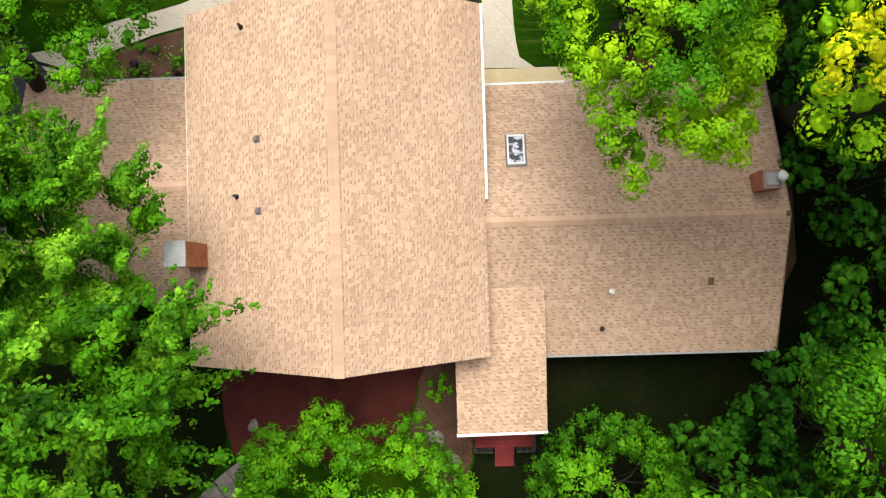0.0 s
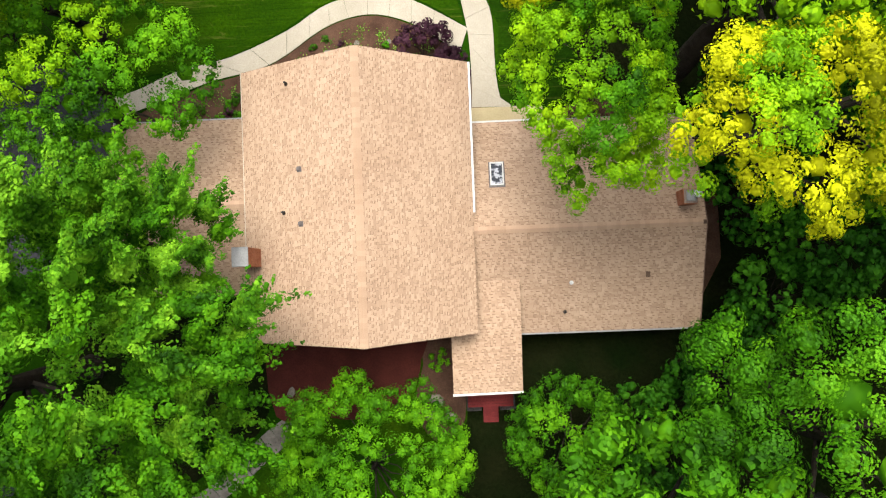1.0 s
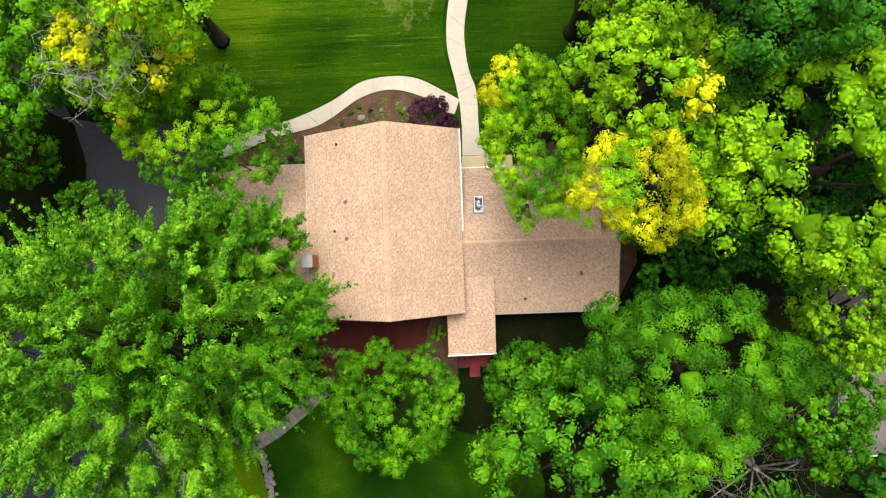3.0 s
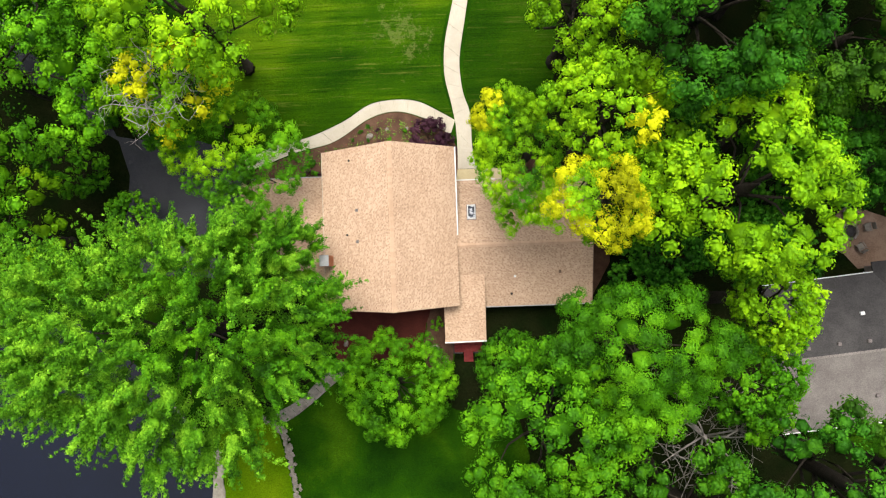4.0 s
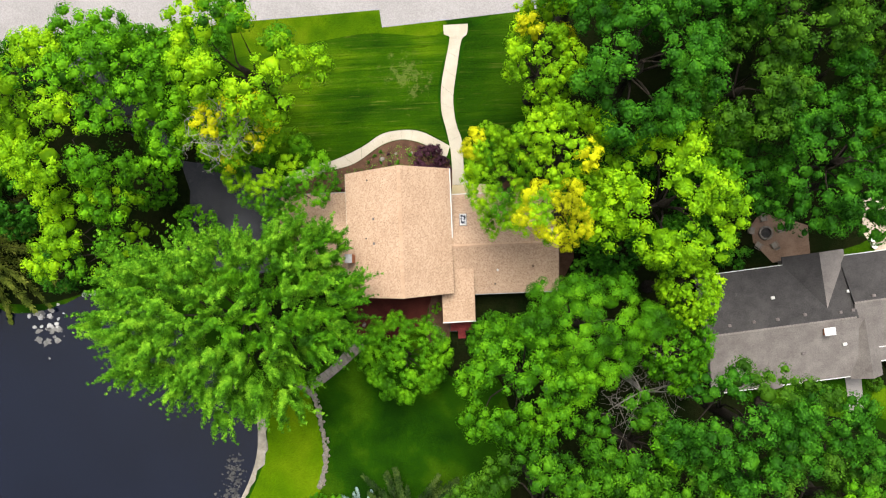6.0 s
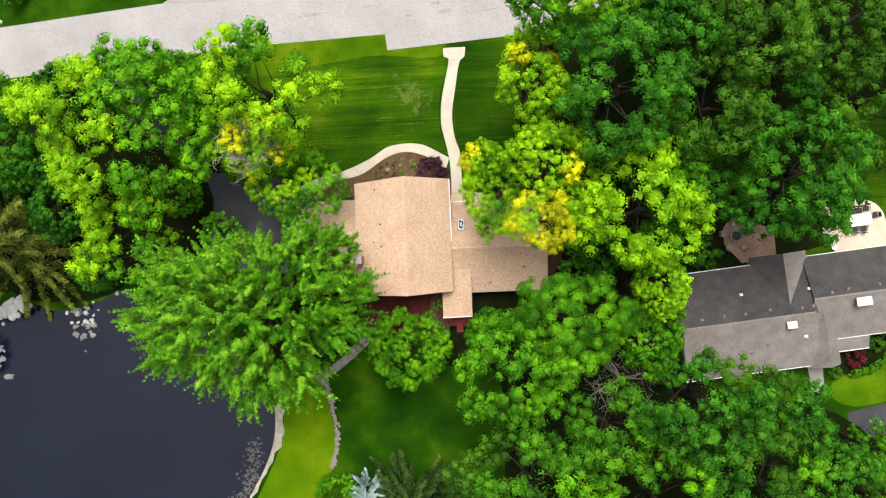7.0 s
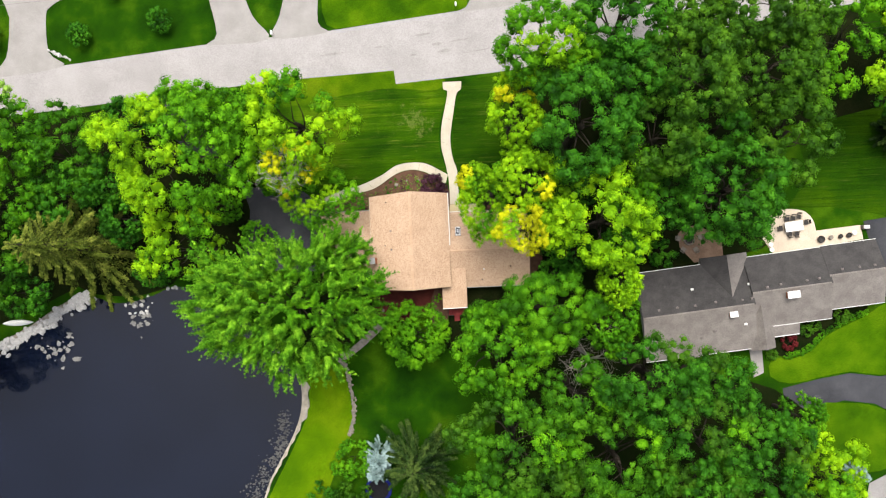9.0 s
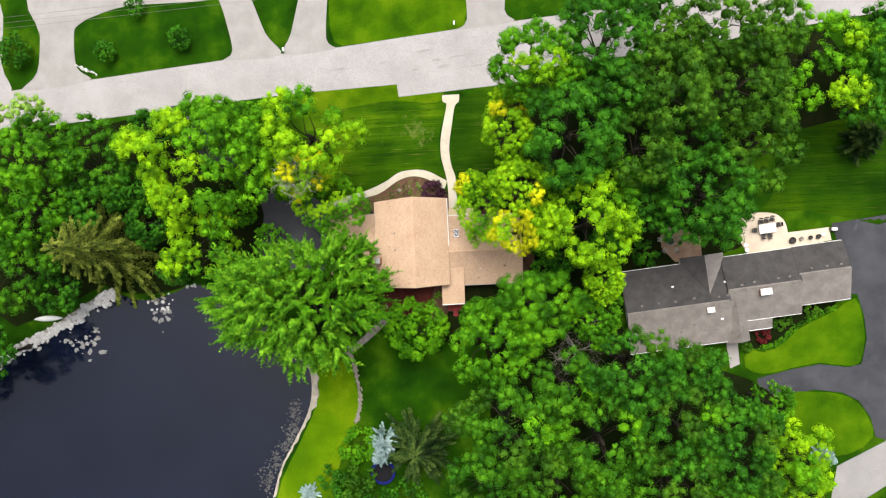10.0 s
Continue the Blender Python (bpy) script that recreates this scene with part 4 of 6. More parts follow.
for u, v, sx in ((2.2, .5, .3), (4.6, .55, .3), (6.9, .5, .3), (9.6, .6, .3), (13.0, .4, .3), (14.2, .45, .3), (16.4, 1.6, .35), (18.2, 1.75, .3), (21.6, 1.8, .3), (23.2, 1.85, .3), (26.4, 2.6, .3), (28.6, 2.6, .3), (30.6, 2.6, .3),
                 (9.2, -3.2, .45), (7.4, -3.9, .35), (13.2, -2.8, .4), (7.0, 2.6, .35), (14.4, 2.3, .5)):
    r0, zr, half = ((-.35, 2.75, 5.9) if u < 14.5 else (1.05, 2.7, 4.7) if u < 24.7 else (1.95, 2.35, 4.0))
    z = zr - abs(v - r0) / half * (zr - NE)
    bm = bmesh.new()
    add_box(bm, (u - sx / 2, v - .14, z - .05), (u + sx / 2, v + .14, z + .2), NEAR, .03)
    part("roof_vent", bm, M_LEAD if u not in (7.0, 14.4, 13.2) else M_WHITE, ranch, "small metal roof vent")


# ---------------------------------------------------------------- trees
def leaf_mesh(name, pos, nrm, size, aspect, mats, which, rng, along=None, lumps=None):
    """One folded four-cornered leaf at each place, and the lumps under them: their corners, triangles and materials."""
    n = len(pos)
    nrm = nrm / (np.linalg.norm(nrm, axis=1, keepdims=True) + 1e-9)
    t = rng.normal(size=(n, 3)) if along is None else along + rng.normal(size=(n, 3)) * .35
    t -= nrm * (t * nrm).sum(1, keepdims=True)
    t /= np.linalg.norm(t, axis=1, keepdims=True) + 1e-9
    b = np.cross(nrm, t)
    s = size[:, None]
    co = np.empty((n, 4, 3), np.float32)
    co[:, 0] = pos - t * s * .5
    co[:, 1] = pos + b * s * aspect * .5 + nrm * s * .10
    co[:, 2] = pos + t * s * .5
    co[:, 3] = pos - b * s * aspect * .5 + nrm * s * .10
    co, loops = co.reshape(-1, 3), np.arange(4 * n)
    starts, totals = np.arange(0, 4 * n, 4), np.full(n, 4)
    if lumps:
        hv, hf, hk = lumps
        co, loops = np.vstack([co, hv]), np.concatenate([loops, hf.ravel() + 4 * n])
        starts = np.concatenate([starts, 4 * n + 3 * np.arange(len(hf))])
        totals, which = np.concatenate([totals, np.full(len(hf), 3)]), np.concatenate([which, hk])
    me = bpy.data.meshes.new(name)
    me.vertices.add(len(co))
    me.vertices.foreach_set("co", co.astype(np.float32).ravel())
    me.loops.add(len(loops))
    me.loops.foreach_set("vertex_index", loops.astype(np.int32))
    me.polygons.add(len(starts))
    me.polygons.foreach_set("loop_start", starts.astype(np.int32))
    me.polygons.foreach_set("loop_total", totals.astype(np.int32))
    for m in mats:
        me.materials.append(m)
    me.polygons.foreach_set("material_index", which.astype(np.int32))
    me.update(calc_edges=True)
    return me


def directions(rng, n, low):
    z = rng.uniform(low, 1, n)
    a = rng.uniform(0, 2 * math.pi, n)
    r = np.sqrt(1 - z * z)
    return np.column_stack([r * np.cos(a), r * np.sin(a), z])


def clump_template(seed):
    """A rough twenty-sided lump."""
    bm = bmesh.new()
    bmesh.ops.create_icosphere(bm, subdivisions=1, radius=1)
    rng = np.random.default_rng(seed)
    co = np.array([v.co[:] for v in bm.verts]) * rng.uniform(.72, 1.12, (len(bm.verts), 1))
    fa = np.array([[v.index for v in f.verts] for f in bm.faces])
    bm.free()
    return co, fa


CLUMPS = [clump_template(s) for s in range(6)]


def crown_part(tree, rng, centre, rad, top, bottom, leaf, mats, accents, dens, lobe, style, label, tuft=None):
    """Boughs set apart over a dome; rounded tufts on each bough, each a dense lump clad in leaves."""
    rx, ry = rad
    br0 = (lobe or max(.6, min(1.45, (rx + ry) * .125))) * (1.3 if rx > 4.2 and not style else 1.1)
    gap = (1.3 if style == "feather" else 1.72) * br0
    area = math.pi * rx * ry * (1 + .7 * top / max(rx, ry))
    want = int(np.clip(area / (gap * gap * .78), 7, 420))
    ph = rng.uniform(0, 6.28, 3)
    boughs, d_all, outer = np.zeros((0, 3)), [], []
    ragged = dens < 1
    for shell, count in ((1.0, want), (.74, int(want * .7))):
        dirs = directions(rng, count * 30, -.4 if style or rx < 5 else -.15)
        got = 0
        for d in dirs:
            th = math.atan2(d[1], d[0])
            edge = 1 + .07 * math.sin(3 * th + ph[0]) + .08 * math.sin(5 * th + ph[1]) + .06 * math.sin(9 * th + ph[2])
            low = noise.noise(Vector(d * (rx + ry) * .26) + Vector((ph[0] * 7, ph[1] * 5, 0)))
            if shell == 1 and low < (-.10 if ragged else -.30) and d[2] < .78 and rng.random() < (.8 if ragged else .15):
                continue
            calm = .4 if rx < 5.2 and top < 4.6 else 1
            f = shell * (.95 + calm * (.20 * low + rng.uniform(-.10, .07))) * (1 + calm * (edge - 1))
            p = np.array([d[0] * (rx - br0 * .7) * f, d[1] * (ry - br0 * .7) * f, (d[2] * (top - br0 * .6) if d[2] > 0 else d[2] * bottom) * min(f, 1.06)])
            if len(boughs) and np.min(((boughs - p) ** 2).sum(1)) < gap * gap:
                continue
            boughs = np.vstack([boughs, p])
            d_all.append(d)
            outer.append(shell == 1)
            got += 1
            if got >= count:
                break
    bc, bd, outer = boughs + centre, np.array(d_all), np.array(outer)
    n = len(bc)
    br = br0 * rng.uniform(.8, 1.3, n)
    kind = np.zeros(n, int)
    for k, (ax, ay, ar, share) in enumerate(accents):
        kind[(np.hypot(bc[:, 0] - ax, bc[:, 1] - ay) < ar) & (rng.random(n) < share)] = k + 1
    axis = bd * np.array([.9, .9, .4]) + np.array([0, 0, .7])
    axis /= np.linalg.norm(axis, axis=1, keepdims=True)
    t0 = tuft or (.40 if style else max(.26, min(.62, br0 * .4)))
    if style == "feather":
        # plumes: tufts strung along shoots that fan up and outwards
        shoots = 3
        i0 = np.repeat(np.arange(n), shoots)
        sa = bd[i0] * np.array([.72, .72, .2]) + np.array([0, 0, .75]) + rng.normal(size=(len(i0), 3)) * .3
        sa /= np.linalg.norm(sa, axis=1, keepdims=True)
        sl = rng.uniform(1.4, 2.5, len(i0)) * br0
        k = 8
        i9 = np.repeat(np.arange(len(i0)), k)
        f = np.tile(np.linspace(.0, 1, k), len(i0))
        i1 = i0[i9]
        ld = sa[i9] + rng.normal(size=(len(i9), 3)) * .55
        ld /= np.linalg.norm(ld, axis=1, keepdims=True)
        lr = t0 * (1.08 - .72 * f) * rng.uniform(.8, 1.2, len(i9))
        lc = bc[i1] - axis[i1] * .6 * br0 + sa[i9] * (sl[i9] * f)[:, None] + rng.normal(size=(len(i9), 3)) * (.1 * (1 - .6 * f))[:, None]
    else:
        per = np.maximum(3, (np.where(outer, 1.25, .5) * (br / t0) ** 2).astype(int))
        i1 = np.repeat(np.arange(n), per)
        j = np.concatenate([np.arange(m) for m in per])
        ez = 1 - 1.12 * (j + .3) / per[i1]
        turn = j * 2.39996 + rng.uniform(0, 6.28, n)[i1]
        e1 = np.cross(axis, [.3, .9, .1])
        e1 /= np.linalg.norm(e1, axis=1, keepdims=True)
        e2 = np.cross(axis, e1)
        er = np.sqrt(np.maximum(0, 1 - ez * ez))[:, None]
        ld = axis[i1] * ez[:, None] + er * (e1[i1] * np.cos(turn)[:, None] + e2[i1] * np.sin(turn)[:, None]) + rng.normal(size=(len(i1), 3)) * .12
        ld /= np.linalg.norm(ld, axis=1, keepdims=True)
        lc = bc[i1] + ld * (rng.uniform(.62, .98, len(i1)) * br[i1])[:, None]
        lr = t0 * rng.uniform(.7, 1.35, len(i1))
    # lumps: one in each tuft, a larger one in each bough
    on = outer[i1]
    hc = np.vstack([lc[on], (bc - axis * (br * .4)[:, None])[outer]])
    far = leaf > .19
    hr = np.concatenate([lr[on] * (.7 if far else .58), br[outer] * (.36 if style else .42 if far else .36)])
    hk = np.concatenate([kind[i1][on], kind[outer]])
    which = rng.integers(0, len(CLUMPS), len(hc))
    hv = np.stack([CLUMPS[w][0] for w in which])
    ang = rng.uniform(0, 6.28, len(hc))
    ca, sa_ = np.cos(ang)[:, None], np.sin(ang)[:, None]
    hv = np.stack([hv[..., 0] * ca - hv[..., 1] * sa_, hv[..., 0] * sa_ + hv[..., 1] * ca, hv[..., 2] * .9], -1) * hr[:, None, None] + hc[:, None]
    nv, nf = hv.shape[1], len(CLUMPS[0][1])
    hf = np.stack([CLUMPS[w][1] for w in which]) + (np.arange(len(hc)) * nv)[:, None, None]
    # leaves
    i2 = np.repeat(np.arange(len(lc)), np.maximum(4, (dens * (.44 if leaf > .19 else .66) * 6.28 * lr ** 2 / (.33 * leaf ** 2) * np.where(outer[i1] & (bd[i1, 2] > -.05), 1, .5)).astype(int)))
    vd = directions(rng, len(i2), -1)
    ax = ld[i2] * .55 + np.array([0, 0, .75])
    dot = (vd * ax).sum(1)
    vd = np.where((dot < -.1)[:, None], vd - 2 * dot[:, None] * ax, vd)
    vd /= np.linalg.norm(vd, axis=1, keepdims=True)
    pos = lc[i2] + vd * (lr[i2] * rng.uniform(.82, 1.16, len(i2)))[:, None]
    nrm = vd + np.array([0, 0, .12]) + rng.normal(size=(len(i2), 3)) * .15
    size = leaf * rng.uniform(.6, 1.3, len(i2))
    along = vd * np.array([1, 1, .3]) + (sa[i9][i2] * .9 if style == "feather" else ld[i2] * .5)
    me = leaf_mesh("crown", pos, nrm, size, .62, mats, kind[i1][i2], rng, along, (hv.reshape(-1, 3), hf.reshape(-1, 3), np.repeat(hk, nf)))
    ob = new("crown", me)
    ob.parent = tree
    ob.matrix_parent_inverse = tree.matrix_basis.inverted()
    if label:
        tagged(ob, label)
    return bc


def branch(bm, a, b, r0, r1, rng, sides=5, bend=.12):
    a, b = Vector(a), Vector(b)
    mid = a.lerp(b, .5) + Vector((rng.normal(), rng.normal(), abs(rng.normal()))) * (b - a).length * bend
    add_tube(bm, [a, a.lerp(mid, .6) + (mid - a.lerp(b, .5)) * .2, mid, mid.lerp(b, .55), b], [r0, r0 * .8, (r0 + r1) / 2, r1 * 1.2, r1], sides)


TREE_SEED = [100]


def tree(name, label, x, y, rx, ry, zc, zt, mats, leaf=.34, accents=(), dens=1.0, lobe=None, style="", bottom=None, category="tree", lean=(0, 0), group="", tuft=None):
    TREE_SEED[0] += 1
    rng = np.random.default_rng(TREE_SEED[0])
    z0 = g(x - lean[0], y - lean[1])
    tr = thing(name, (x - lean[0], y - lean[1], z0), label, category, group)
    bottom = bottom or min((zt - zc) * .7, zc - z0 - 1.0)
    lc = crown_part(tr, rng, np.array([x, y, zc]), (rx, ry), zt - zc, bottom, leaf, mats, accents, dens, lobe, style, "", tuft)
    bm = bmesh.new()
    r = .022 * (zt - z0) + .05
    fork = Vector((x, y, zc - bottom * .3))
    base = Vector((x - lean[0], y - lean[1], z0 - .15))
    add_tube(bm, [base, base.lerp(fork, .04) + Vector((0, 0, .1)), base.lerp(fork, .5) + Vector((rng.normal() * .2, rng.normal() * .2, 0)), fork, Vector((x, y, zc + (zt - zc) * .2))], [r * 1.5, r, r * .8, r * .6, r * .15], 9)
    for p in lc[rng.permutation(len(lc))[:12]]:
        s = base.lerp(fork, rng.uniform(.6, 1.0))
        branch(bm, s, Vector(p) - Vector((0, 0, .9)), r * .2, r * .05, rng)
    part("trunk", bm, M_BARK, tr, "", True)
    return tr


def dead_limbs(tr, x, y, z, spread, seed, n=7):
    """Bare bleached limbs with twigs, part of a tree."""
    rng = np.random.default_rng(seed)
    bm = bmesh.new()
    for i in range(n):
        a = i * 2 * math.pi / n + rng.uniform(-.4, .4)
        tip = Vector((x + math.cos(a) * spread * rng.uniform(.7, 1.1), y + math.sin(a) * spread * rng.uniform(.7, 1.1), z + rng.uniform(.3, 1.6)))
        root = Vector((x, y, z - 2.0))
        branch(bm, root, tip, .075, .02, rng, 5, .15)
        for k in range(9):
            s = root.lerp(tip, rng.uniform(.4, 1))
            e = s + Vector((rng.normal(), rng.normal(), rng.uniform(.0, .7))) * spread * .3
            branch(bm, s, e, .026, .010, rng, 4, .25)
            for q in range(3):
                s2 = s.lerp(e, rng.uniform(.3, 1))
                branch(bm, s2, s2 + Vector((rng.normal(), rng.normal(), rng.uniform(0, .6))) * spread * .17, .014, .007, rng, 3, .25)
    part("dead_limb", bm, M_DEADWOOD, tr, "bare bleached limbs", True)


def spruce(name, label, x, y, r, h, mats, seed, tiers=26, size=.34, droop=.35, group=""):
    rng = np.random.default_rng(seed)
    z0 = g(x, y)
    tr = thing(name, (x, y, z0), label, "spruce", group)
    pos, nrm, along, kind = [], [], [], []
    bm = bmesh.new()
    add_tube(bm, [(x, y, z0 - .1), (x, y, z0 + h * .5), (x, y, z0 + h * .98)], [.018 * h + .05, .011 * h, .02], 8)
    for i in range(tiers):
        f = (i + rng.uniform(-.3, .3)) / tiers
        f = min(max(f, .02), .985)
        z = z0 + h * (.08 + .92 * f)
        L = r * (1 - f) ** .8 + .15
        nb_ = 7 if f < .75 else 5
        for k in range(nb_):
            a = 2 * math.pi * (k + rng.uniform(-.35, .35)) / nb_ + i * .9
            ln = L * rng.uniform(.7, 1.1)
            dirv = np.array([math.cos(a), math.sin(a), 0])
            m = max(12, int(ln * 52))
            s = np.sqrt(rng.uniform(0.01, 1, m))
            side = np.array([-math.sin(a), math.cos(a), 0])
            lat = rng.normal(size=m) * (.06 + .036 * ln) * (1.12 - s) ** .6
            zz = z - droop * ln * s ** 1.4 + .12 * ln * s ** 3 - np.abs(lat) * .5 - rng.uniform(0, .12, m)
            pos.append(np.column_stack([x + dirv[0] * ln * s + side[0] * lat, y + dirv[1] * ln * s + side[1] * lat, zz]))
            nrm.append(np.tile([0, 0, 1.0], (m, 1)) + rng.normal(size=(m, 3)) * .35)
            along.append(dirv * 1.0 + side * np.sign(lat)[:, None] * .7 + np.array([0, 0, -.25]))
            kind.append(np.zeros(m, int))
            if k % 2 == 0 and f < .8:
                e = (x + dirv[0] * ln * .8, y + dirv[1] * ln * .8, z - droop * ln * .55)
                add_tube(bm, [(x, y, z), e], [.035, .01], 4)
    pos, nrm, along = np.vstack(pos), np.vstack(nrm), np.vstack(along)
    me = leaf_mesh("crown", pos, nrm, size * rng.uniform(.7, 1.35, len(pos)), .34, mats, np.concatenate(kind), rng, along)
    ob = new("crown", me)
    ob.parent = tr
    ob.matrix_parent_inverse = tr.matrix_basis.inverted()
    part("trunk", bm, M_BARK, tr, "", True)
    return tr


def shrub(name, label, x, y, r, h, mats, leaf=.16, dens=1.5, group=""):
    TREE_SEED[0] += 1
    rng = np.random.default_rng(TREE_SEED[0])
    z0 = g(x, y)
    tr = thing(name, (x, y, z0), label, "shrub", group)
    lc = crown_part(tr, rng, np.array([x, y, z0 + h * .45]), (r, r), h * .6, h * .4, leaf, mats, (), dens, max(.16, r * .3), "", "", max(.09, min(.3, r * .16)))
    bm = bmesh.new()
    for p in lc[:6]:
        branch(bm, (x, y, z0 - .05), p, .03, .01, rng, 4)
    part("stems", bm, M_BARK, tr)
    return tr


# west of the house
tree("maple_tree", "broad silver maple with feathery light green shoots overhanging the pond", -14.7, -.7, 12.0, 8.7, 12.3, 24.5, [G_MAPLE, G_MID], .155, ((-6, 0, 7, .45),), .9, 1.2, "feather", 5.4)
tree("maple_tree", "small round bright green maple on the rear lawn", -.15, -5.5, 4.5, 4.3, 4.3, 8.3, [G_FRESH], .12, dens=1.0, lobe=.6, tuft=.30)
t = tree("ash_tree", "lime-green tree with yellow boughs and bare limbs beside the drive", -11.9, 20.4, 6.0, 5.8, 16.9, 24.5, [G_LIME, G_MID], .24, ((-9, 22, 4, .4),), 1.0)
t = tree("ash_tree", "tree with bright yellow boughs and bare bleached limbs", -13.6, 16.0, 4.4, 3.4, 14.6, 19.2, [G_LIME, G_YELLOW], .22, ((-13.6, 15.6, 5, .5),), .9, .85)
dead_limbs(t, -13.6, 15.2, 18, 2.6, 5, 8)
tree("ash_tree", "lower fresh green tree leaning over the garage roof", -10.7, 12.1, 5.0, 4.2, 9.2, 13.6, [G_FRESH, G_LIME], .125, ((-12, 14, 4, .45),), 1.0, .75, bottom=3.2, lean=(1.4, 1.8), tuft=.3)
tree("oak_tree", "large tree, bright lime on its western flank", -26.6, 18.0, 9.3, 8.6, 15.3, 22.6, [G_FRESH, G_LIME], .23, ((-32.5, 18, 7, .9),), 1.0)
tree("ash_tree", "yellow-green tree at the pond's head", -27.3, 6.7, 5.4, 4.5, 10.7, 16.1, [G_LIME, G_MID], .24, ((-27, 6.7, 6, .35),))
# those beyond x = -62 are unseen, added to darken the pond's reflection
for x, y, rx, ry, zc, zt, m in ((-49.6, 20.5, 6.1, 5.8, 12.3, 17.6, G_MID), (-43.0, 19.0, 5.5, 5.9, 10, 15.3, G_WOOD), (-51.4, 13.0, 5.8, 5.4, 12.3, 17.6, G_MID), (-43.5, 14.2, 4.2, 3.8, 8.4, 13, G_DEEP),
                                (-54.1, 4.8, 5.2, 5.2, 9.2, 13.8, G_WOOD), (-50.8, 2.2, 3.6, 2.8, 5.4, 8, G_DEEP), (-58.4, -6.0, 4.0, 3.2, 10.7, 15.3, G_DEEP), (-59, 14, 6, 6, 11.5, 16.9, G_MID), (-70.5, -8, 5, 4.5, 11.5, 18.4, G_DEEP), (-70, -.5, 5, 4.5, 11.5, 19.2, G_DEEP), (-70.5, -12, 4.5, 4, 5.4, 10, G_DEEP), (-70.5, -4.5, 4.5, 4, 5.4, 10, G_DEEP), (-64.8, -9.8, 3.8, 3.4, 15, 22, G_DEEP), (-62.6, -3.4, 4.0, 3.6, 14, 20, G_DEEP), (-69, 4, 4.5, 4, 5.4, 10, G_DEEP)):
    tree("woodland_tree", "woodland tree in fresh green leaf" if m is G_MID else "woodland tree in dense green leaf" if m is G_WOOD else "woodland tree in dark green leaf", x, y, rx, ry, zc, zt, [m], .23, lobe=1.2, group="western trees")
tree("willow_tree", "pale thin-leaved tree at the roadside", -52.6, 25.3, 4.6, 3.5, 10, 13.8, [G_PALE], .24, dens=.7, group="western trees")
spruce("spruce_tree", "tall drooping olive-green spruce by the pond", -43.0, 7.6, 8.6, 26.5, [G_OLDSPRUCE], 31, 15, .36, .5)

# east of the house
tree("locust_tree", "lime-green tree whose lower boughs hang over the wing roof", 9.5, 10.3, 3.0, 4.7, 12.3, 17.2, [G_LIME, G_FRESH], .11, ((9, 11.5, 4, .3),), 1.0, .7, bottom=1.8, lean=(-1.0, -2.4))
t = tree("locust_tree", "tall tree with bright yellow boughs", 13.5, 6.7, 3.3, 2.8, 20.7, 25.3, [G_YELLOW, G_LIME], .11, ((13.8, 7, 6, .2),), .9, .7, bottom=2, lean=(-3.0, -2.5))
tree("locust_tree", "tall yellow-green tree beside the lawn", 14.6, 12.3, 3.8, 3.4, 19.2, 25.3, [G_LIME, G_YELLOW], .21, ((15.4, 10.4, 1.6, .5),), 1.0, .95)
tree("locust_tree", "yellow-green bough reaching out over the entry walk", 8.5, 13.3, 2.3, 1.9, 13.5, 17.2, [G_LIME, G_YELLOW], .11, ((6.6, 13.9, 1.6, .8),), 1.0, .6, bottom=1.2, lean=(-2.4, -.6))
tree("locust_tree", "slim lime tree at the lawn's edge", 13.2, 19.9, 3.2, 4.7, 16.9, 23, [G_LIME, G_YELLOW], .2, ((13, 22, 2.2, .35),), 1.0)
tree("oak_tree", "round blue-green oak with a dense crown", 20.5, 17.9, 6.1, 6.0, 22.2, 29.1, [G_DEEP], .23, dens=1.1)
tree("ash_tree", "light green tree at the roadside", 16.6, 27.2, 5.0, 5.0, 20.5, 27.6, [G_MID, G_LIME], .22, ((17, 27, 3.2, .6),), 1.15, .95)
tree("locust_tree", "yellow-green tree with ragged boughs", 22.6, 7.4, 5.7, 6.0, 19.9, 26.4, [G_LIME, G_MID], .25, ((24, 9, 5, .3),), 1.0)
tree("locust_tree", "narrow lime bough between woodland trees", 24.5, .3, 2.4, 2.9, 16.9, 21.8, [G_LIME], .22)
tree("maple_tree", "bright green maple behind the wing", 15.8, -2.4, 6.5, 4.8, 17.6, 23.8, [G_MID, G_FRESH, G_DEEP], .125, ((16, -4, 3, .4), (14, 1, 3, .25)), 1.1)
tree("maple_tree", "small bright green maple", 23.3, -4.2, 3.6, 3.6, 14.6, 19.2, [G_MID], .22, dens=1.1)
tree("maple_tree", "fresh green maple over the rear lawn", 10.6, -6.9, 5.5, 5.8, 16.1, 22.2, [G_MID], .23, dens=1.1)
tree("maple_tree", "shaded deep green maple beside the porch", 8.6, -4.0, 2.6, 2.6, 5.7, 9.2, [G_MID], .13, dens=1.1)
EAST = ((25.9, 30.1, 6.0, 5.8, 19.2, 25.3, G_DEEP), (32.5, 23.3, 5.7, 6.4, 21.5, 27.6, G_OLIVE), (39.8, 30.2, 5.5, 5.5, 17.6, 23.8, G_OLIVE), (42.1, 23.5, 6.2, 5.5, 18.4, 24.5, G_OLIVE), (44.4, 16.7, 5.2, 5.6, 16.1, 22.2, G_OLIVE))
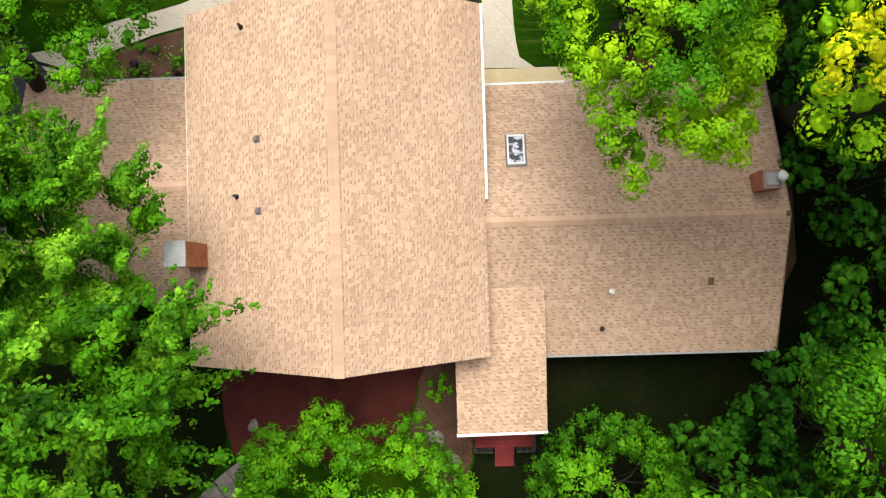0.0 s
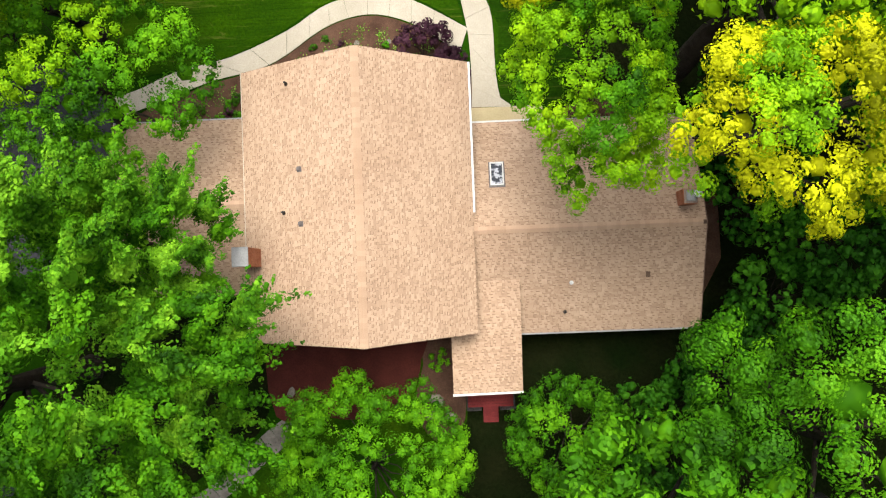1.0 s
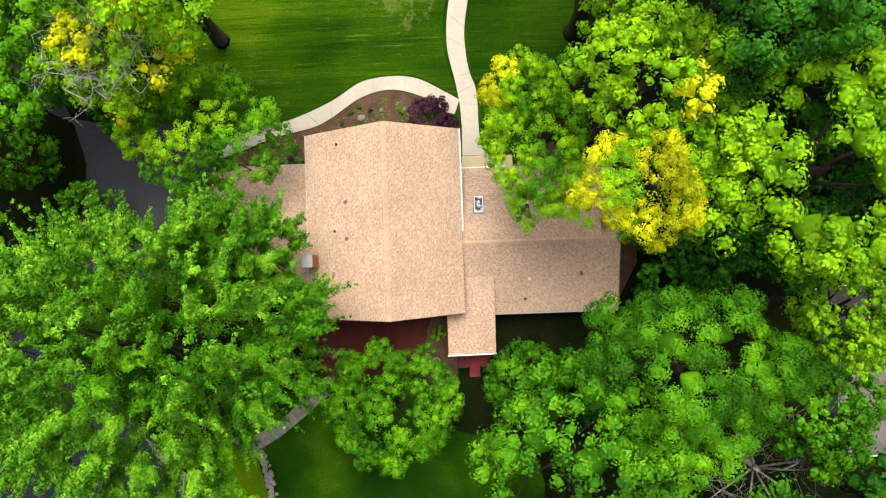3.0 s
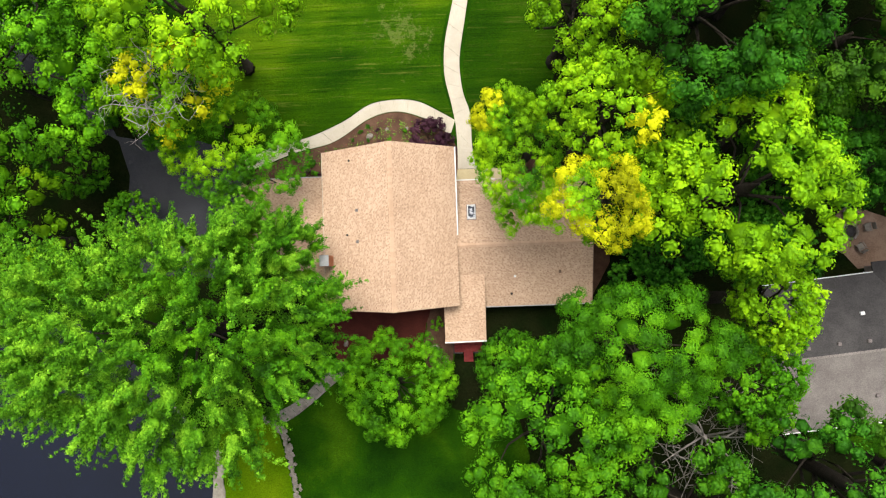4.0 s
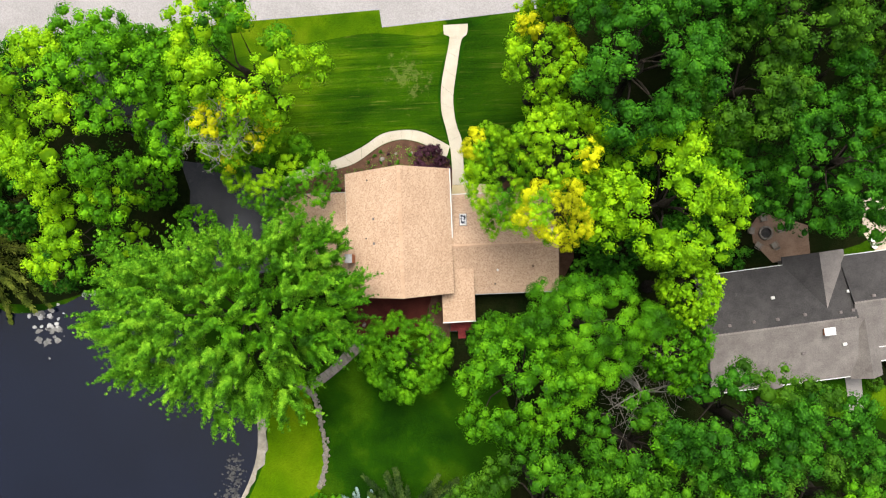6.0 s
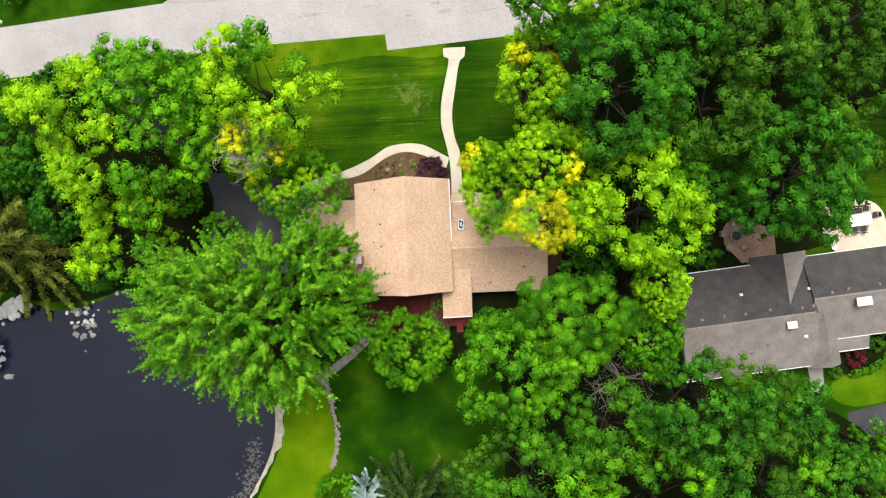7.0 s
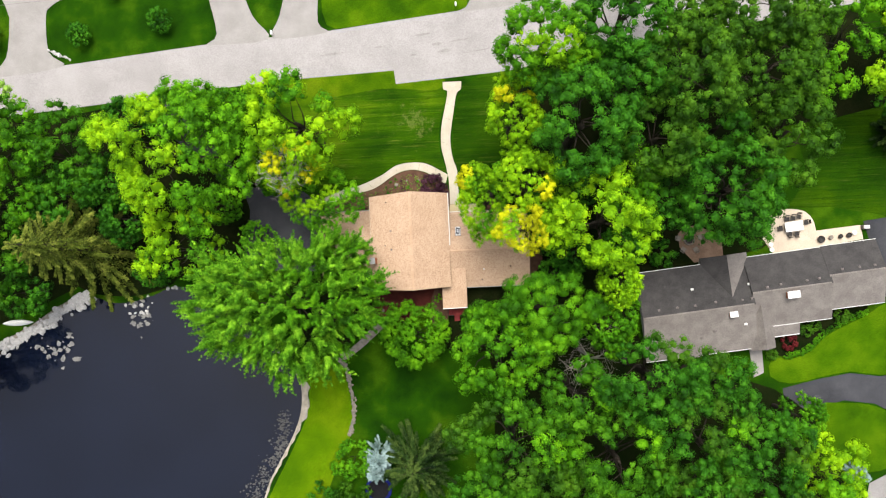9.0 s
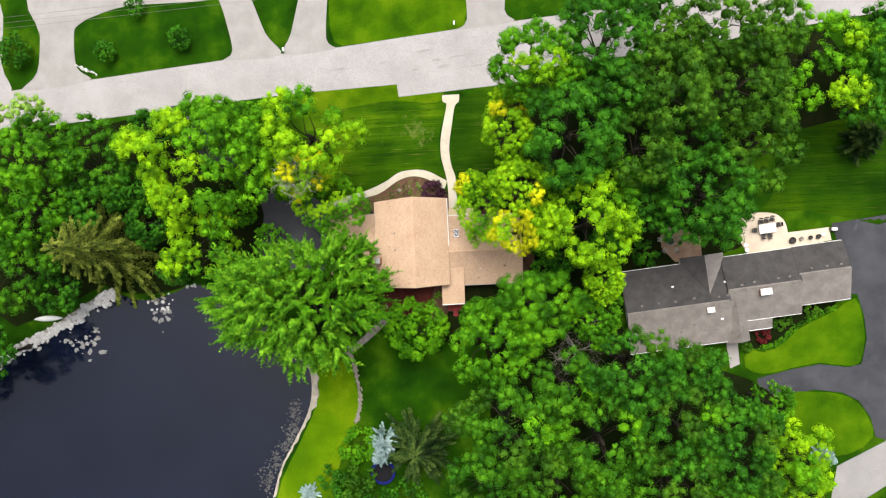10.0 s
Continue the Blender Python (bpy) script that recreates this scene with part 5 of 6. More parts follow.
EAST2 = ((37.4, 10.4, 6.1, 6.5, 17.6, 23.8, G_DEEP), (29.3, 16.5, 4.8, 5.9, 17.6, 23.8, G_OLIVE), (62.1, 30.2, 4.0, 4.6, 10.7, 15.3, G_DEEP), (63.0, 22.5, 3.9, 3.5, 9.2, 13.8, G_DEEP), (30, 37, 6, 5, 16.9, 23, G_DEEP), (41.2, 9.6, 3.8, 3.6, 13, 17.6, G_DEEP), (36.5, 17.5, 4.5, 4, 16.1, 21.5, G_DEEP), (33.5, 31, 4, 4, 16.9, 22.2, G_OLIVE), (26.5, 12.6, 4, 4, 14, 19.5, G_MID), (26.4, 23.4, 4.6, 4.4, 18.5, 26, G_DEEP), (36, 27.5, 4.4, 4.2, 17, 24, G_OLIVE), (31.5, 9.6, 3.4, 3.4, 11, 16, G_DEEP), (47, 31, 4.5, 4.5, 15.3, 20.7, G_OLIVE))
for x, y, rx, ry, zc, zt, m in EAST + EAST2:
    tree("woodland_tree", "dark olive tree of the woodland" if m is G_OLIVE else "dark green tree of the woodland", x, y, rx, ry, zc, zt, [m], .23, lobe=1.3, group="eastern woodland")
tree("woodland_tree", "woodland tree, lime green on one flank", 53.6, 28.2, 7.8, 7.5, 11.5, 17.2, [G_FRESH, G_LIME], .24, ((55, 27, 7, .6),), group="eastern woodland")
SOUTH = ((11.5, -17.4, 6.3, 5.8, 19.2, 26.1, G_WOOD), (19.4, -12.7, 4.9, 4.4, 16.9, 23, G_WOOD), (27.6, -10.4, 6.0, 5.3, 19.9, 26.1, G_DEEP), (23.4, -20.0, 6.8, 6.1, 16.9, 23, G_WOOD), (32.9, -18.3, 6.9, 6.9, 16.9, 23, G_DEEP), (17.7, -25.4, 6.6, 5.2, 13.8, 19.9, G_WOOD))
SOUTH2 = ((31.8, -25.6, 6.9, 5.2, 15.3, 21.5, G_WOOD), (40.0, -21.0, 6.3, 6.6, 14.6, 20.7, G_DEEP), (49.0, -23.8, 5.0, 5.3, 9.2, 13.8, G_LIME), (35.4, -11.9, 4.4, 3.6, 16.1, 22.2, G_DEEP), (8.1, -25.7, 4.5, 4.5, 10.7, 15.3, G_DEEP), (50.6, -28.8, 4.7, 4.7, 6.9, 10.7, G_LIME), (24, -31, 6, 5, 13.8, 19.9, G_WOOD), (40, -31, 6, 5, 13, 18.4, G_WOOD))
for x, y, rx, ry, zc, zt, m in SOUTH + SOUTH2:
    tree("woodland_tree", "lime-green tree of the woodland" if m is G_LIME else "fresh green tree of the woodland" if m is G_WOOD else "dark green tree of the woodland", x, y, rx, ry, zc, zt, [m, G_FRESH, G_OLIVE], .22, ((x + 2, y - 1, 4, .1), (x, y, 8, .25)), lobe=1.25, group="southern woodland")
tree("birch_tree", "thin pale-green tree by the neighbour's drive", 47.2, -17.4, 3.4, 3.0, 6.9, 10.7, [G_MID], .2, dens=.8, group="southern woodland")
for x, y, rx, zt in ((17.6, 6.4, 2.4, 8), (18.4, 1.6, 2.2, 7), (17.0, 10.2, 2.6, 9), (15.6, -1.6, 2.4, 8), (20.5, 4.0, 2.6, 10), (13.0, -4.4, 2.6, 7), (21, 12, 3, 11), (26, 4, 3, 11), (28.6, 8.6, 2.8, 9)):
    tree("understory_tree", "small dark green tree under the woodland", x, y, rx, rx, zt * .6, zt, [G_DEEP], .26, bottom=zt * .4, group="woodland understory")
for x, y, rx, zt in ((-20.5, 8.2, 2.2, 6), (-24.5, 12.5, 2.6, 9), (-22.5, 17.5, 2.8, 10), (-36, 24, 3, 10), (-36.5, 11, 3.2, 11), (-19, 25.5, 2.6, 8), (-34, 4.6, 2.6, 7), (-38, 16, 3.4, 13), (-24, 23.4, 3.6, 13), (-29, 24.2, 3.4, 12), (-17.5, 15.5, 2.4, 7)):
    tree("understory_tree", "small green tree beside the drive", x, y, rx, rx, zt * .6, zt, [G_MID if x > -30 else G_DEEP], .26, bottom=zt * .4, group="western understory")
tree("maple_tree", "slender light green maple stem leaning over the garage roof", -8.0, 4.7, 4.0, 3.6, 10.4, 14.6, [G_MAPLE, G_MID], .125, ((-8, 4, 4, .4),), .95, .9, "feather", 2.4, lean=(3.9, 1.2))
snag = thing("dead_tree", (21.5, -8.6, g(21.5, -8.6)), "bare dead tree with bleached limbs in the woodland", "dead tree")
bm = bmesh.new()
add_tube(bm, [(21.5, -8.6, -1.6), (21.4, -8.6, 7), (21.3, -8.8, 11.6)], [.3, .2, .1], 8)
part("trunk", bm, M_DEADWOOD, snag, "", True)
dead_limbs(snag, 21.3, -8.8, 12.7, 4.0, 9, 8)

# conifers and shrubs on the rear lawn and round the lots
spruce("spruce_tree", "dark green spruce on the rear lawn", -.8, -22.2, 7.0, 12.7, [G_SPRUCE], 41, 15, .34, .3)
spruce("blue_spruce", "slim pale blue spruce", -5.6, -21.4, 2.4, 10.4, [G_BLUE], 42, 14, .26, .2)
spruce("blue_spruce", "pale blue spruce beside the trampoline", -6.3, -23.6, 1.9, 7.3, [G_BLUE], 47, 13, .26, .2)
spruce("blue_spruce", "low pale blue spruce by the pond lawn", -17.2, -29.2, 1.6, 3.5, [G_BLUE], 43, 12, .26, .2)
spruce("blue_spruce", "pale blue spruce at the drive's end", 57.0, -26.4, 1.5, 5.8, [G_BLUE], 44, 16, .28, .2)
spruce("spruce_tree", "dark spruce at the lawn's far edge", 64.5, 18.5, 3.2, 9.4, [G_SPRUCE], 45, 20, .4, .25)
shrub("shrub", "large bright green shrub beside the spruces", -9.3, -22.0, 2.8, 4.5, [G_MID], .24, 1.2)
shrub("shrub", "olive rounded shrub by the rear lawn", -9.8, -27.6, 2.8, 3.6, [G_OLIVE], .22, 1.2)
shrub("shrub", "dark green shrub on the pond lawn", -13.8, -27.0, 2.0, 2.2, [G_DEEP], .22, 1.2)
for x, y, r, h in ((-7.6, -30.2, 2.6, 3.2), (-12.6, -30.4, 2.4, 3.0), (-2.6, -29.6, 2.6, 3.6)):
    shrub("shrub", "dark green shrub at the foot of the rear lawn", x, y, r, h, [G_DEEP], .22, 1.2, "rear lawn shrubs")
shrub("shrub", "purple-leaved barberry in the planting bed", 2.7, 14.0, 1.5, 2.0, [G_PURPLE], .15, 2.2)
shrub("shrub", "purple-leaved barberry in the planting bed", 4.1, 13.4, .9, 1.5, [G_PURPLE], .14, 2.2)
def low_plants(outline, n, seed, mats, label):
    """Small seedlings and creeping plants scattered over a bed."""
    rng = np.random.default_rng(seed)
    lo, hi = np.min(outline, 0), np.max(outline, 0)
    spots = [q for q in rng.uniform(lo, hi, (n * 3, 2)) if inside(q[0], q[1], outline)][:n]
    pos, kind = [], []
    for q in spots:
        m = int(rng.integers(4, 14))
        r = rng.uniform(.05, .16)
        for _ in range(m):
            x, y = q[0] + rng.normal() * r, q[1] + rng.normal() * r
            pos.append((x, y, g(x, y) + .06 + rng.uniform(0, .10)))
            kind.append(int(rng.integers(0, len(mats))))
    pos = np.array(pos)
    nrm = rng.normal(size=pos.shape) * .4 + np.array([0, 0, 1])
    ob = new("ground_cover", leaf_mesh("ground_cover", pos, nrm, rng.uniform(.05, .11, len(pos)), .6, mats, np.array(kind), rng))
    tagged(ob, label, "plants", kind="stuff")


low_plants([(-10.5, 11.0), (-5, 10.8), (4.6, 11.2), (4.3, 13.8), (2.0, 15.3), (-.8, 15.8), (-4.2, 14.0), (-8, 12.9)], 420, 77, [G_MID, G_OLIVE, G_PALE], "small green seedlings scattered over the brown mulch")
shrub("fern", "bright green fern in the shaded bed", 2.9, -1.0, .55, .6, [G_MID], .14, 2.0)
for x, y, r, h, m in ((-44.2, 36.8, 1.5, 3.4, G_DEEP), (-33, 38.1, 1.7, 3.6, G_DEEP), (-57.3, 37.4, 2.4, 4.5, G_DEEP), (-39.5, 43, 1.4, 3, G_DEEP)):
    shrub("shrub", "young dark green tree on the far lawn", x, y, r, h, [m], .22, 1.1, "far lawn shrubs")
for x, y, r, h in ((33.2, 3.6, 1.9, 2.6), (31.4, 6.2, 1.4, 2.0)):
    shrub("shrub", "dense dark green shrub by the house", x, y, r, h, [G_DEEP], .2, 1.3)


# ---------------------------------------------------------------- stones, shore and garden things
def stone_mesh(name, seed, material, flat=.5):
    rng = np.random.default_rng(seed)
    bm = bmesh.new()
    bmesh.ops.create_icosphere(bm, subdivisions=2, radius=.5)
    d = rng.normal(size=(5, 3))
    for v in bm.verts:
        p = np.array(v.co)
        k = 1 + .16 * math.sin(4 * p @ d[0] + 1) + .12 * math.sin(6 * p @ d[1])
        v.co = Vector((p[0] * k, p[1] * k * (.7 + .2 * (seed % 2)), max(p[2] * k * flat, -.16)))
    me = bpy.data.meshes.new(name)
    bm.to_mesh(me)
    bm.free()
    me.materials.append(material)
    return me


STONES = [stone_mesh("stone", s, M_STONE, .55) for s in range(4)]
ROCKS = [stone_mesh("rock", 10 + s, M_RIPRAP, .6) for s in range(4)]


def lay(name, me, parent, x, y, size, turn, sink=.0, z=None):
    ob = new(name, me)
    if parent:
        ob.parent = parent
        ob.matrix_parent_inverse = parent.matrix_basis.inverted()
    ob.matrix_basis = Matrix.Translation((x, y, (g(x, y) if z is None else z) + .12 * size - sink)) @ pose(0, 0, 0, 0, 0, turn) @ Matrix.Diagonal((size, size, size, 1))
    return ob


rs = random.Random(4)
wall = thing("stone_wall", (-10.0, -12, g(-10, -12)), "low dry-laid garden wall of pale weathered stones", "wall")
line = smooth_line([(-12.2, -8.3), (-11.2, -8.7), (-10.5, -9.3), (-10.0, -10.6), (-9.6, -12.6), (-9.3, -15.2), (-9.5, -17.2), (-10.0, -19.0)], step=9)
for i, (x, y) in enumerate(line):
    lay("stone", STONES[i % 4], wall, x + rs.uniform(-.12, .12), y, rs.uniform(.34, .6), rs.uniform(0, 360))
    if rs.random() < .6:
        lay("stone", STONES[(i + 1) % 4], wall, x + rs.uniform(.15, .4), y + rs.uniform(-.1, .1), rs.uniform(.25, .42), rs.uniform(0, 360))
flag = thing("flagstone_path", (-7.6, -6.4, g(-7.6, -6.4)), "worn grey flagstone path sloping to the pond", "path")
pl = smooth_line([(-4.9, -3.6), (-6.3, -4.6), (-8.0, -6.3), (-9.6, -7.4), (-10.9, -8.0)], step=3)
pr = smooth_line([(-4.2, -4.4), (-5.6, -5.6), (-7.3, -7.0), (-8.9, -8.2), (-10.3, -9.0)], step=3)
for i in range(len(pl) - 1):
    pts = [pl[i], pl[i + 1], pr[i + 1], pr[i]]
    c = Vector((sum(p[0] for p in pts) / 4, sum(p[1] for p in pts) / 4))
    draped("flagstone", [tuple(c + (Vector(p) - c) * rs.uniform(.93, .97)) for p in pts], M_STONE, .05 + rs.uniform(-.01, .015), "", "", parent=flag)
draped("stone_bank", band(smooth_line([(-66, -9.5), (-63, -8.0), (-58.6, -5.8), (-53.4, -3.3), (-49, -.6), (-45.5, 1.1)], step=5), smooth_line([(-66.4, -8.7), (-63.2, -7.2), (-58.9, -5.0), (-53.8, -2.5), (-49.4, .2), (-45.8, 1.7)], step=5)), M_STONE, .03, "grey gravel and broken limestone on the pond bank", "rocks", cell=.8)
# near-black sheet paints the shade at the spruce's foot
draped("shade_floor", smooth_line([(-45.6, 1.9), (-41.5, 1.1), (-37.5, 1.2), (-33.6, 2.5), (-33, 4.6), (-40, 5.2), (-47, 4.2)], True, 3), M_SHADE_FLOOR, .056, "near-black ground sheet for the shade between the spruce and the pond", "woodland floor", cell=.8)
rip = thing("riprap", (-52, -2.5, WATER_Z), "bank of white limestone rocks along the pond shore", "rocks")
shore = smooth_line([(-66, -9.6), (-63, -8.1), (-58.6, -5.9), (-53.4, -3.4), (-49, -.7), (-45.5, 1.0)], step=12)
for i, (x, y) in enumerate(shore):
    for k in range(8):
        lay("rock", ROCKS[(i + k) % 4], rip, x - .2 + rs.gauss(0, .55), y + .45 + rs.gauss(0, .5), rs.uniform(.35, 1.15), rs.uniform(0, 360), z=WATER_Z + rs.uniform(-.05, .18))
for (x, y), s, n in (((-38.4, -.4), 1.6, 16), ((-33.4, 1.9), 1.0, 8)):
    for k in range(n):
        lay("rock", ROCKS[k % 4], rip, x + rs.gauss(0, s), y + rs.gauss(0, s * .5), rs.uniform(.25, .6), rs.uniform(0, 360), z=WATER_Z - .05)


def scum(x, y, spread, n, seed, label):
    rng = random.Random(seed)
    bm = bmesh.new()
    for _ in range(n):
        cx, cy, r = x + rng.gauss(0, spread[0]), y + rng.gauss(0, spread[1]), rng.uniform(.05, .2 if n > 60 else .5)
        ring = [bm.verts.new((cx + r * math.cos(a) * rng.uniform(.4, 1.3), cy + r * math.sin(a) * rng.uniform(.3, 1.1), WATER_Z + .006 + rng.uniform(0, .008))) for a in np.arange(0, 6.2, .6)]
        bm.faces.new(ring)
    bmesh.ops.recalc_face_normals(bm, faces=bm.faces[:])
    for f in bm.faces:
        if f.normal.z < 0:
            f.normal_flip()
    tagged(link_mesh("pond_scum", bm, M_FILM if n > 60 else M_SCUM), label, "algae", kind="stuff")


scum(-50.2, -5.8, (1.3, 1.1), 34, 1, "floating white algae near the rocky shore")
scum(-38.6, -1.8, (.8, 1.0), 24, 2, "floating white algae below the trees")
for k, (x, y) in enumerate(((-19.0, -17.5), (-19.4, -20.3), (-20.4, -22.6), (-22.0, -24.8), (-23.6, -27.2))):
    scum(x, y, (.55, 1.2), 110, 10 + k, "thin grey algae film along the grass bank")

# canoe on the bank
canoe = thing("canoe", (-55.3, -1.95, g(-55.3, -1.95)), "white canoe lying upturned on the grass bank", "canoe")
bm = bmesh.new()
rings = []
zc = g(-55.3, -1.95)
for i in range(13):
    s = i / 12 * 2 - 1
    w = .42 * (1 - abs(s) ** 2.2) + .015
    lift = .12 * abs(s) ** 3
    rings.append([bm.verts.new((-55.3 + s * 2.3, -1.95 + w * math.cos(a), zc + .02 + (.40 - lift) * math.sin(a) * (.35 + .65 * min(w / .42, 1)))) for a in np.linspace(0, math.pi, 9)])
for a, b in zip(rings, rings[1:]):
    for k in range(8):
        bm.faces.new((a[k], a[k + 1], b[k + 1], b[k]))
hull = part("hull", bm, M_WHITE, canoe, "white hull", True)
hull.modifiers.new("thickness", "SOLIDIFY").thickness = .03
bm = bmesh.new()
add_tube(bm, [(-57.5, -1.95, zc + .10), (-56.5, -1.95, zc + .40), (-55.3, -1.95, zc + .43), (-54.1, -1.95, zc + .40), (-53.1, -1.95, zc + .10)], [.03] * 5, 6)
part("keel", bm, M_CANVAS, canoe)

# stones in the beds
for x, y, s in ((-2.05, 14.35, .55), (-.6, 14.9, .3), (1.0, 14.9, .3)):
    tagged(lay("boulder", STONES[1], None, x, y, s, rs.uniform(0, 360)), "pale boulder in the mulch bed", "boulder")
for x, y, s in ((2.7, -3.0, .75), (3.4, -3.9, .6), (2.4, -3.7, .5), (-4.6, -2.4, .5)):
    tagged(lay("boulder", STONES[2], None, x, y, s, rs.uniform(0, 360)), "flat grey stone in the shaded bed", "boulder")
for k in range(26):
    x, y = rs.uniform(-9.0, -5.8), rs.uniform(11.2, 12.8)
    if k > 15:
        x, y = rs.uniform(-3.5, 1.4), rs.uniform(13.3, 15.3)
    shrub("bedding_plant", "small low plant in the mulch bed", x, y, rs.uniform(.12, .3), rs.uniform(.15, .35), [[G_OLIVE, G_MID, G_PURPLE][k % 3]], .09, 2.0, "bedding plants")

# ---------------------------------------------------------------- the neighbour's terrace, patio and drives
draped("terrace", smooth_line([(47.2, 8.5), (49.8, 8.9), (52.4, 8.6), (53.7, 7.4), (54.1, 5.8)], step=4) + [(60.0, 6.3), (60.3, 4.4), (54.4, 3.6), (48.3, 2.9), (47.0, 5)], surface("cream_paving", (0.40, 0.335, 0.262), (0.48, 0.405, 0.32), .5, 10), .06, "cream concrete terrace with a rounded corner", "terrace")
# near-black sheet paints the overhanging trees' shade round the patio
draped("shade_floor", smooth_line([(29, 2.5), (30, 9), (36, 13), (46, 12.5), (49.5, 9.6), (48.2, 4.6), (43, 2.8), (38, 1.0), (33, .2)], True, 3), M_SHADE_FLOOR, .03, "near-black ground sheet for the tree shade round the fire patio", "woodland floor", cell=1.0)
draped("fire_patio", smooth_line([(35.6, 6.2), (36.6, 7.2), (38.4, 7.0)], step=4) + [(41.4, 5.9), (41.5, 2.6), (37.6, 2.2), (35.7, 4.4)], M_TERRACE, .05, "tan paved patio round a fire pit", "patio")
draped("neighbour_walk", [(44.3, -9.2), (46.0, -9.2), (46.2, -13.0), (44.8, -13.6)], M_GREYSLAB, .05, "concrete walk to the front door", "path")
draped("driveway", [(60.4, 6.8), (76, 8.6), (80, -8), (78, -24), (66.6, -24.8), (64.9, -24.2), (64.4, -21.5), (62.9, -19.0), (60.6, -17.7), (56.6, -17.1), (53.3, -17.8), (48.8, -18.2), (48.6, -15.2), (53.5, -14.1), (57.6, -13.5), (61.6, -14.1), (63.6, -13.7), (64.6, -10.1), (64.4, -6.8), (63.6, -3.6), (61.9, -3.4), (62.2, 0)], M_DRIVE, .045, "smooth dark asphalt drive with a turning loop", "driveway")
draped("side_road", [(57.0, -40), (58.1, -32.8), (59.2, -28.2), (66.4, -24.8), (80, -19), (82, -26.4), (66, -31.2), (62.9, -33), (62, -40)], M_LANE, .05, "pale worn asphalt lane", "road", cell=2.4)
draped("planting_bed", smooth_line([(47.4, -8.2), (47.6, -10.4), (49.7, -10.9), (52.6, -9.8), (54.4, -8.2), (57.2, -6.7), (60.0, -5.5), (60.0, -4), (54, -4.5), (50, -6.5)], True, 2), M_SHADE_FLOOR, .03, "curved dark bed before the house", "planting bed")
for i, (x, y) in enumerate(smooth_line([(49.3, -10.9), (51.2, -10.4), (52.7, -9.5), (54.4, -8.0), (57.2, -6.5), (60.0, -5.4)], step=3)):
    shrub("hedge_shrub", "low clipped green hedge shrub", x, y, .45, .6, [G_MID], .12, 1.6, "hedge along the bed")
shrub("shrub", "dark red barberry by the front door", 49.6, -8.9, 1.1, 1.3, [leaf_material("red_leaf", (.05, .006, .008), (.09, .010, .013), (.14, .02, .02), .2)], .13, 2.0)
for x, y, r in ((52.0, -7.6, .9), (53.2, -6.9, .8), (56.8, -5.6, 1.1), (47.2, -10.6, .8), (50.9, -7.2, .7)):
    shrub("shrub", "leafy green shrub against the house", x, y, r, 1.1, [G_OLIVE], .14, 1.6, "front bed shrubs")


def lounge_chair(x, y, turn, material, group, label):
    z = g(x, y) + .06
    ch = thing("patio_chair", (0, 0, 0), label, "chair", group)
    bm = bmesh.new()
    add_box(bm, (-.28, -.28, .38), (.28, .28, .44), bevel=.02)
    part("seat", bm, material, ch)
    bm = bmesh.new()
    add_box(bm, (-.28, -.34, .42), (.28, -.28, .95), pose(0, 0, 0, 12), bevel=.02)
    part("backrest", bm, material, ch)
    for lx in (-.25, .25):
        for ly in (-.25, .25):
            bm = bmesh.new()
            add_box(bm, (lx - .025, ly - .025, 0), (lx + .025, ly + .025, .39))
            part("leg", bm, material, ch)
    for lx in (-.31, .31):
        bm = bmesh.new()
        add_box(bm, (lx - .035, -.3, .6), (lx + .035, .28, .64), bevel=.01)
        part("armrest", bm, material, ch)
    ch.matrix_basis = pose(x, y, z, 0, 0, turn)
    return ch


first = lounge_chair(51.0, 7.6, 180, M_DARKMETAL, "chairs round the terrace table", "dark metal terrace chair")
for x, y, a in ((50.2, 7.5, 180), (51.8, 7.8, 170), (49.3, 6.3, 275), (52.7, 7.0, 95), (50.5, 5.5, 0), (51.4, 5.5, 0)):
    copy_thing(first, pose(x, y, g(x, y) + .06, 0, 0, a))
table = thing("terrace_table", (51.0, 6.5, g(51, 6.5)), "white rectangular terrace table", "table")
zt = g(51, 6.5) + .06
bm = bmesh.new()
add_box(bm, (-1.2, -.65, .70), (1.2, .65, .75), pose(51.0, 6.5, zt, 0, 0, 6), .02)
part("tabletop", bm, M_CANVAS, table)
for lx in (-1.05, 1.05):
    for ly in (-.5, .5):
        bm = bmesh.new()
        add_box(bm, (lx - .04, ly - .04, 0), (lx + .04, ly + .04, .70), pose(51.0, 6.5, zt, 0, 0, 6))
        part("leg", bm, M_DARKMETAL, table)
pit = thing("fire_pit", (37.0, 5.3, g(37, 5.3)), "round stone fire pit with a dark hearth", "fire pit")
zp = g(37, 5.3) + .05
for k in range(14):
    a = k * 2 * math.pi / 14
    bm = bmesh.new()
    add_box(bm, (-.13, -.10, 0), (.13, .10, .34), pose(37.0 + .62 * math.cos(a), 5.3 + .62 * math.sin(a), zp, 0, 0, math.degrees(a) + 90), .02)
    part("block", bm, M_STONE, pit)
bm = bmesh.new()
lathe(bm, [(.5, 0), (.5, .1), (.2, .13)], (37.0, 5.3, zp))
part("hearth", bm, M_DARKMETAL, pit)
adir = lounge_chair(38.4, 5.6, 100, M_STONE, "chairs round the fire pit", "weathered wooden chair by the fire pit")
for a in (100, 170, 235, 300):
    x, y = 37.0 + 1.5 * math.cos(radians(a)), 5.3 + 1.5 * math.sin(radians(a))
    copy_thing(adir, pose(x, y, g(x, y) + .05, 0, 0, a + 90))
grill = thing("grill", (60.4, 6.0, g(60.4, 6.0)), "grey metal barbecue grill beside the terrace", "grill")
zg = g(60.4, 6.0)
bm = bmesh.new()
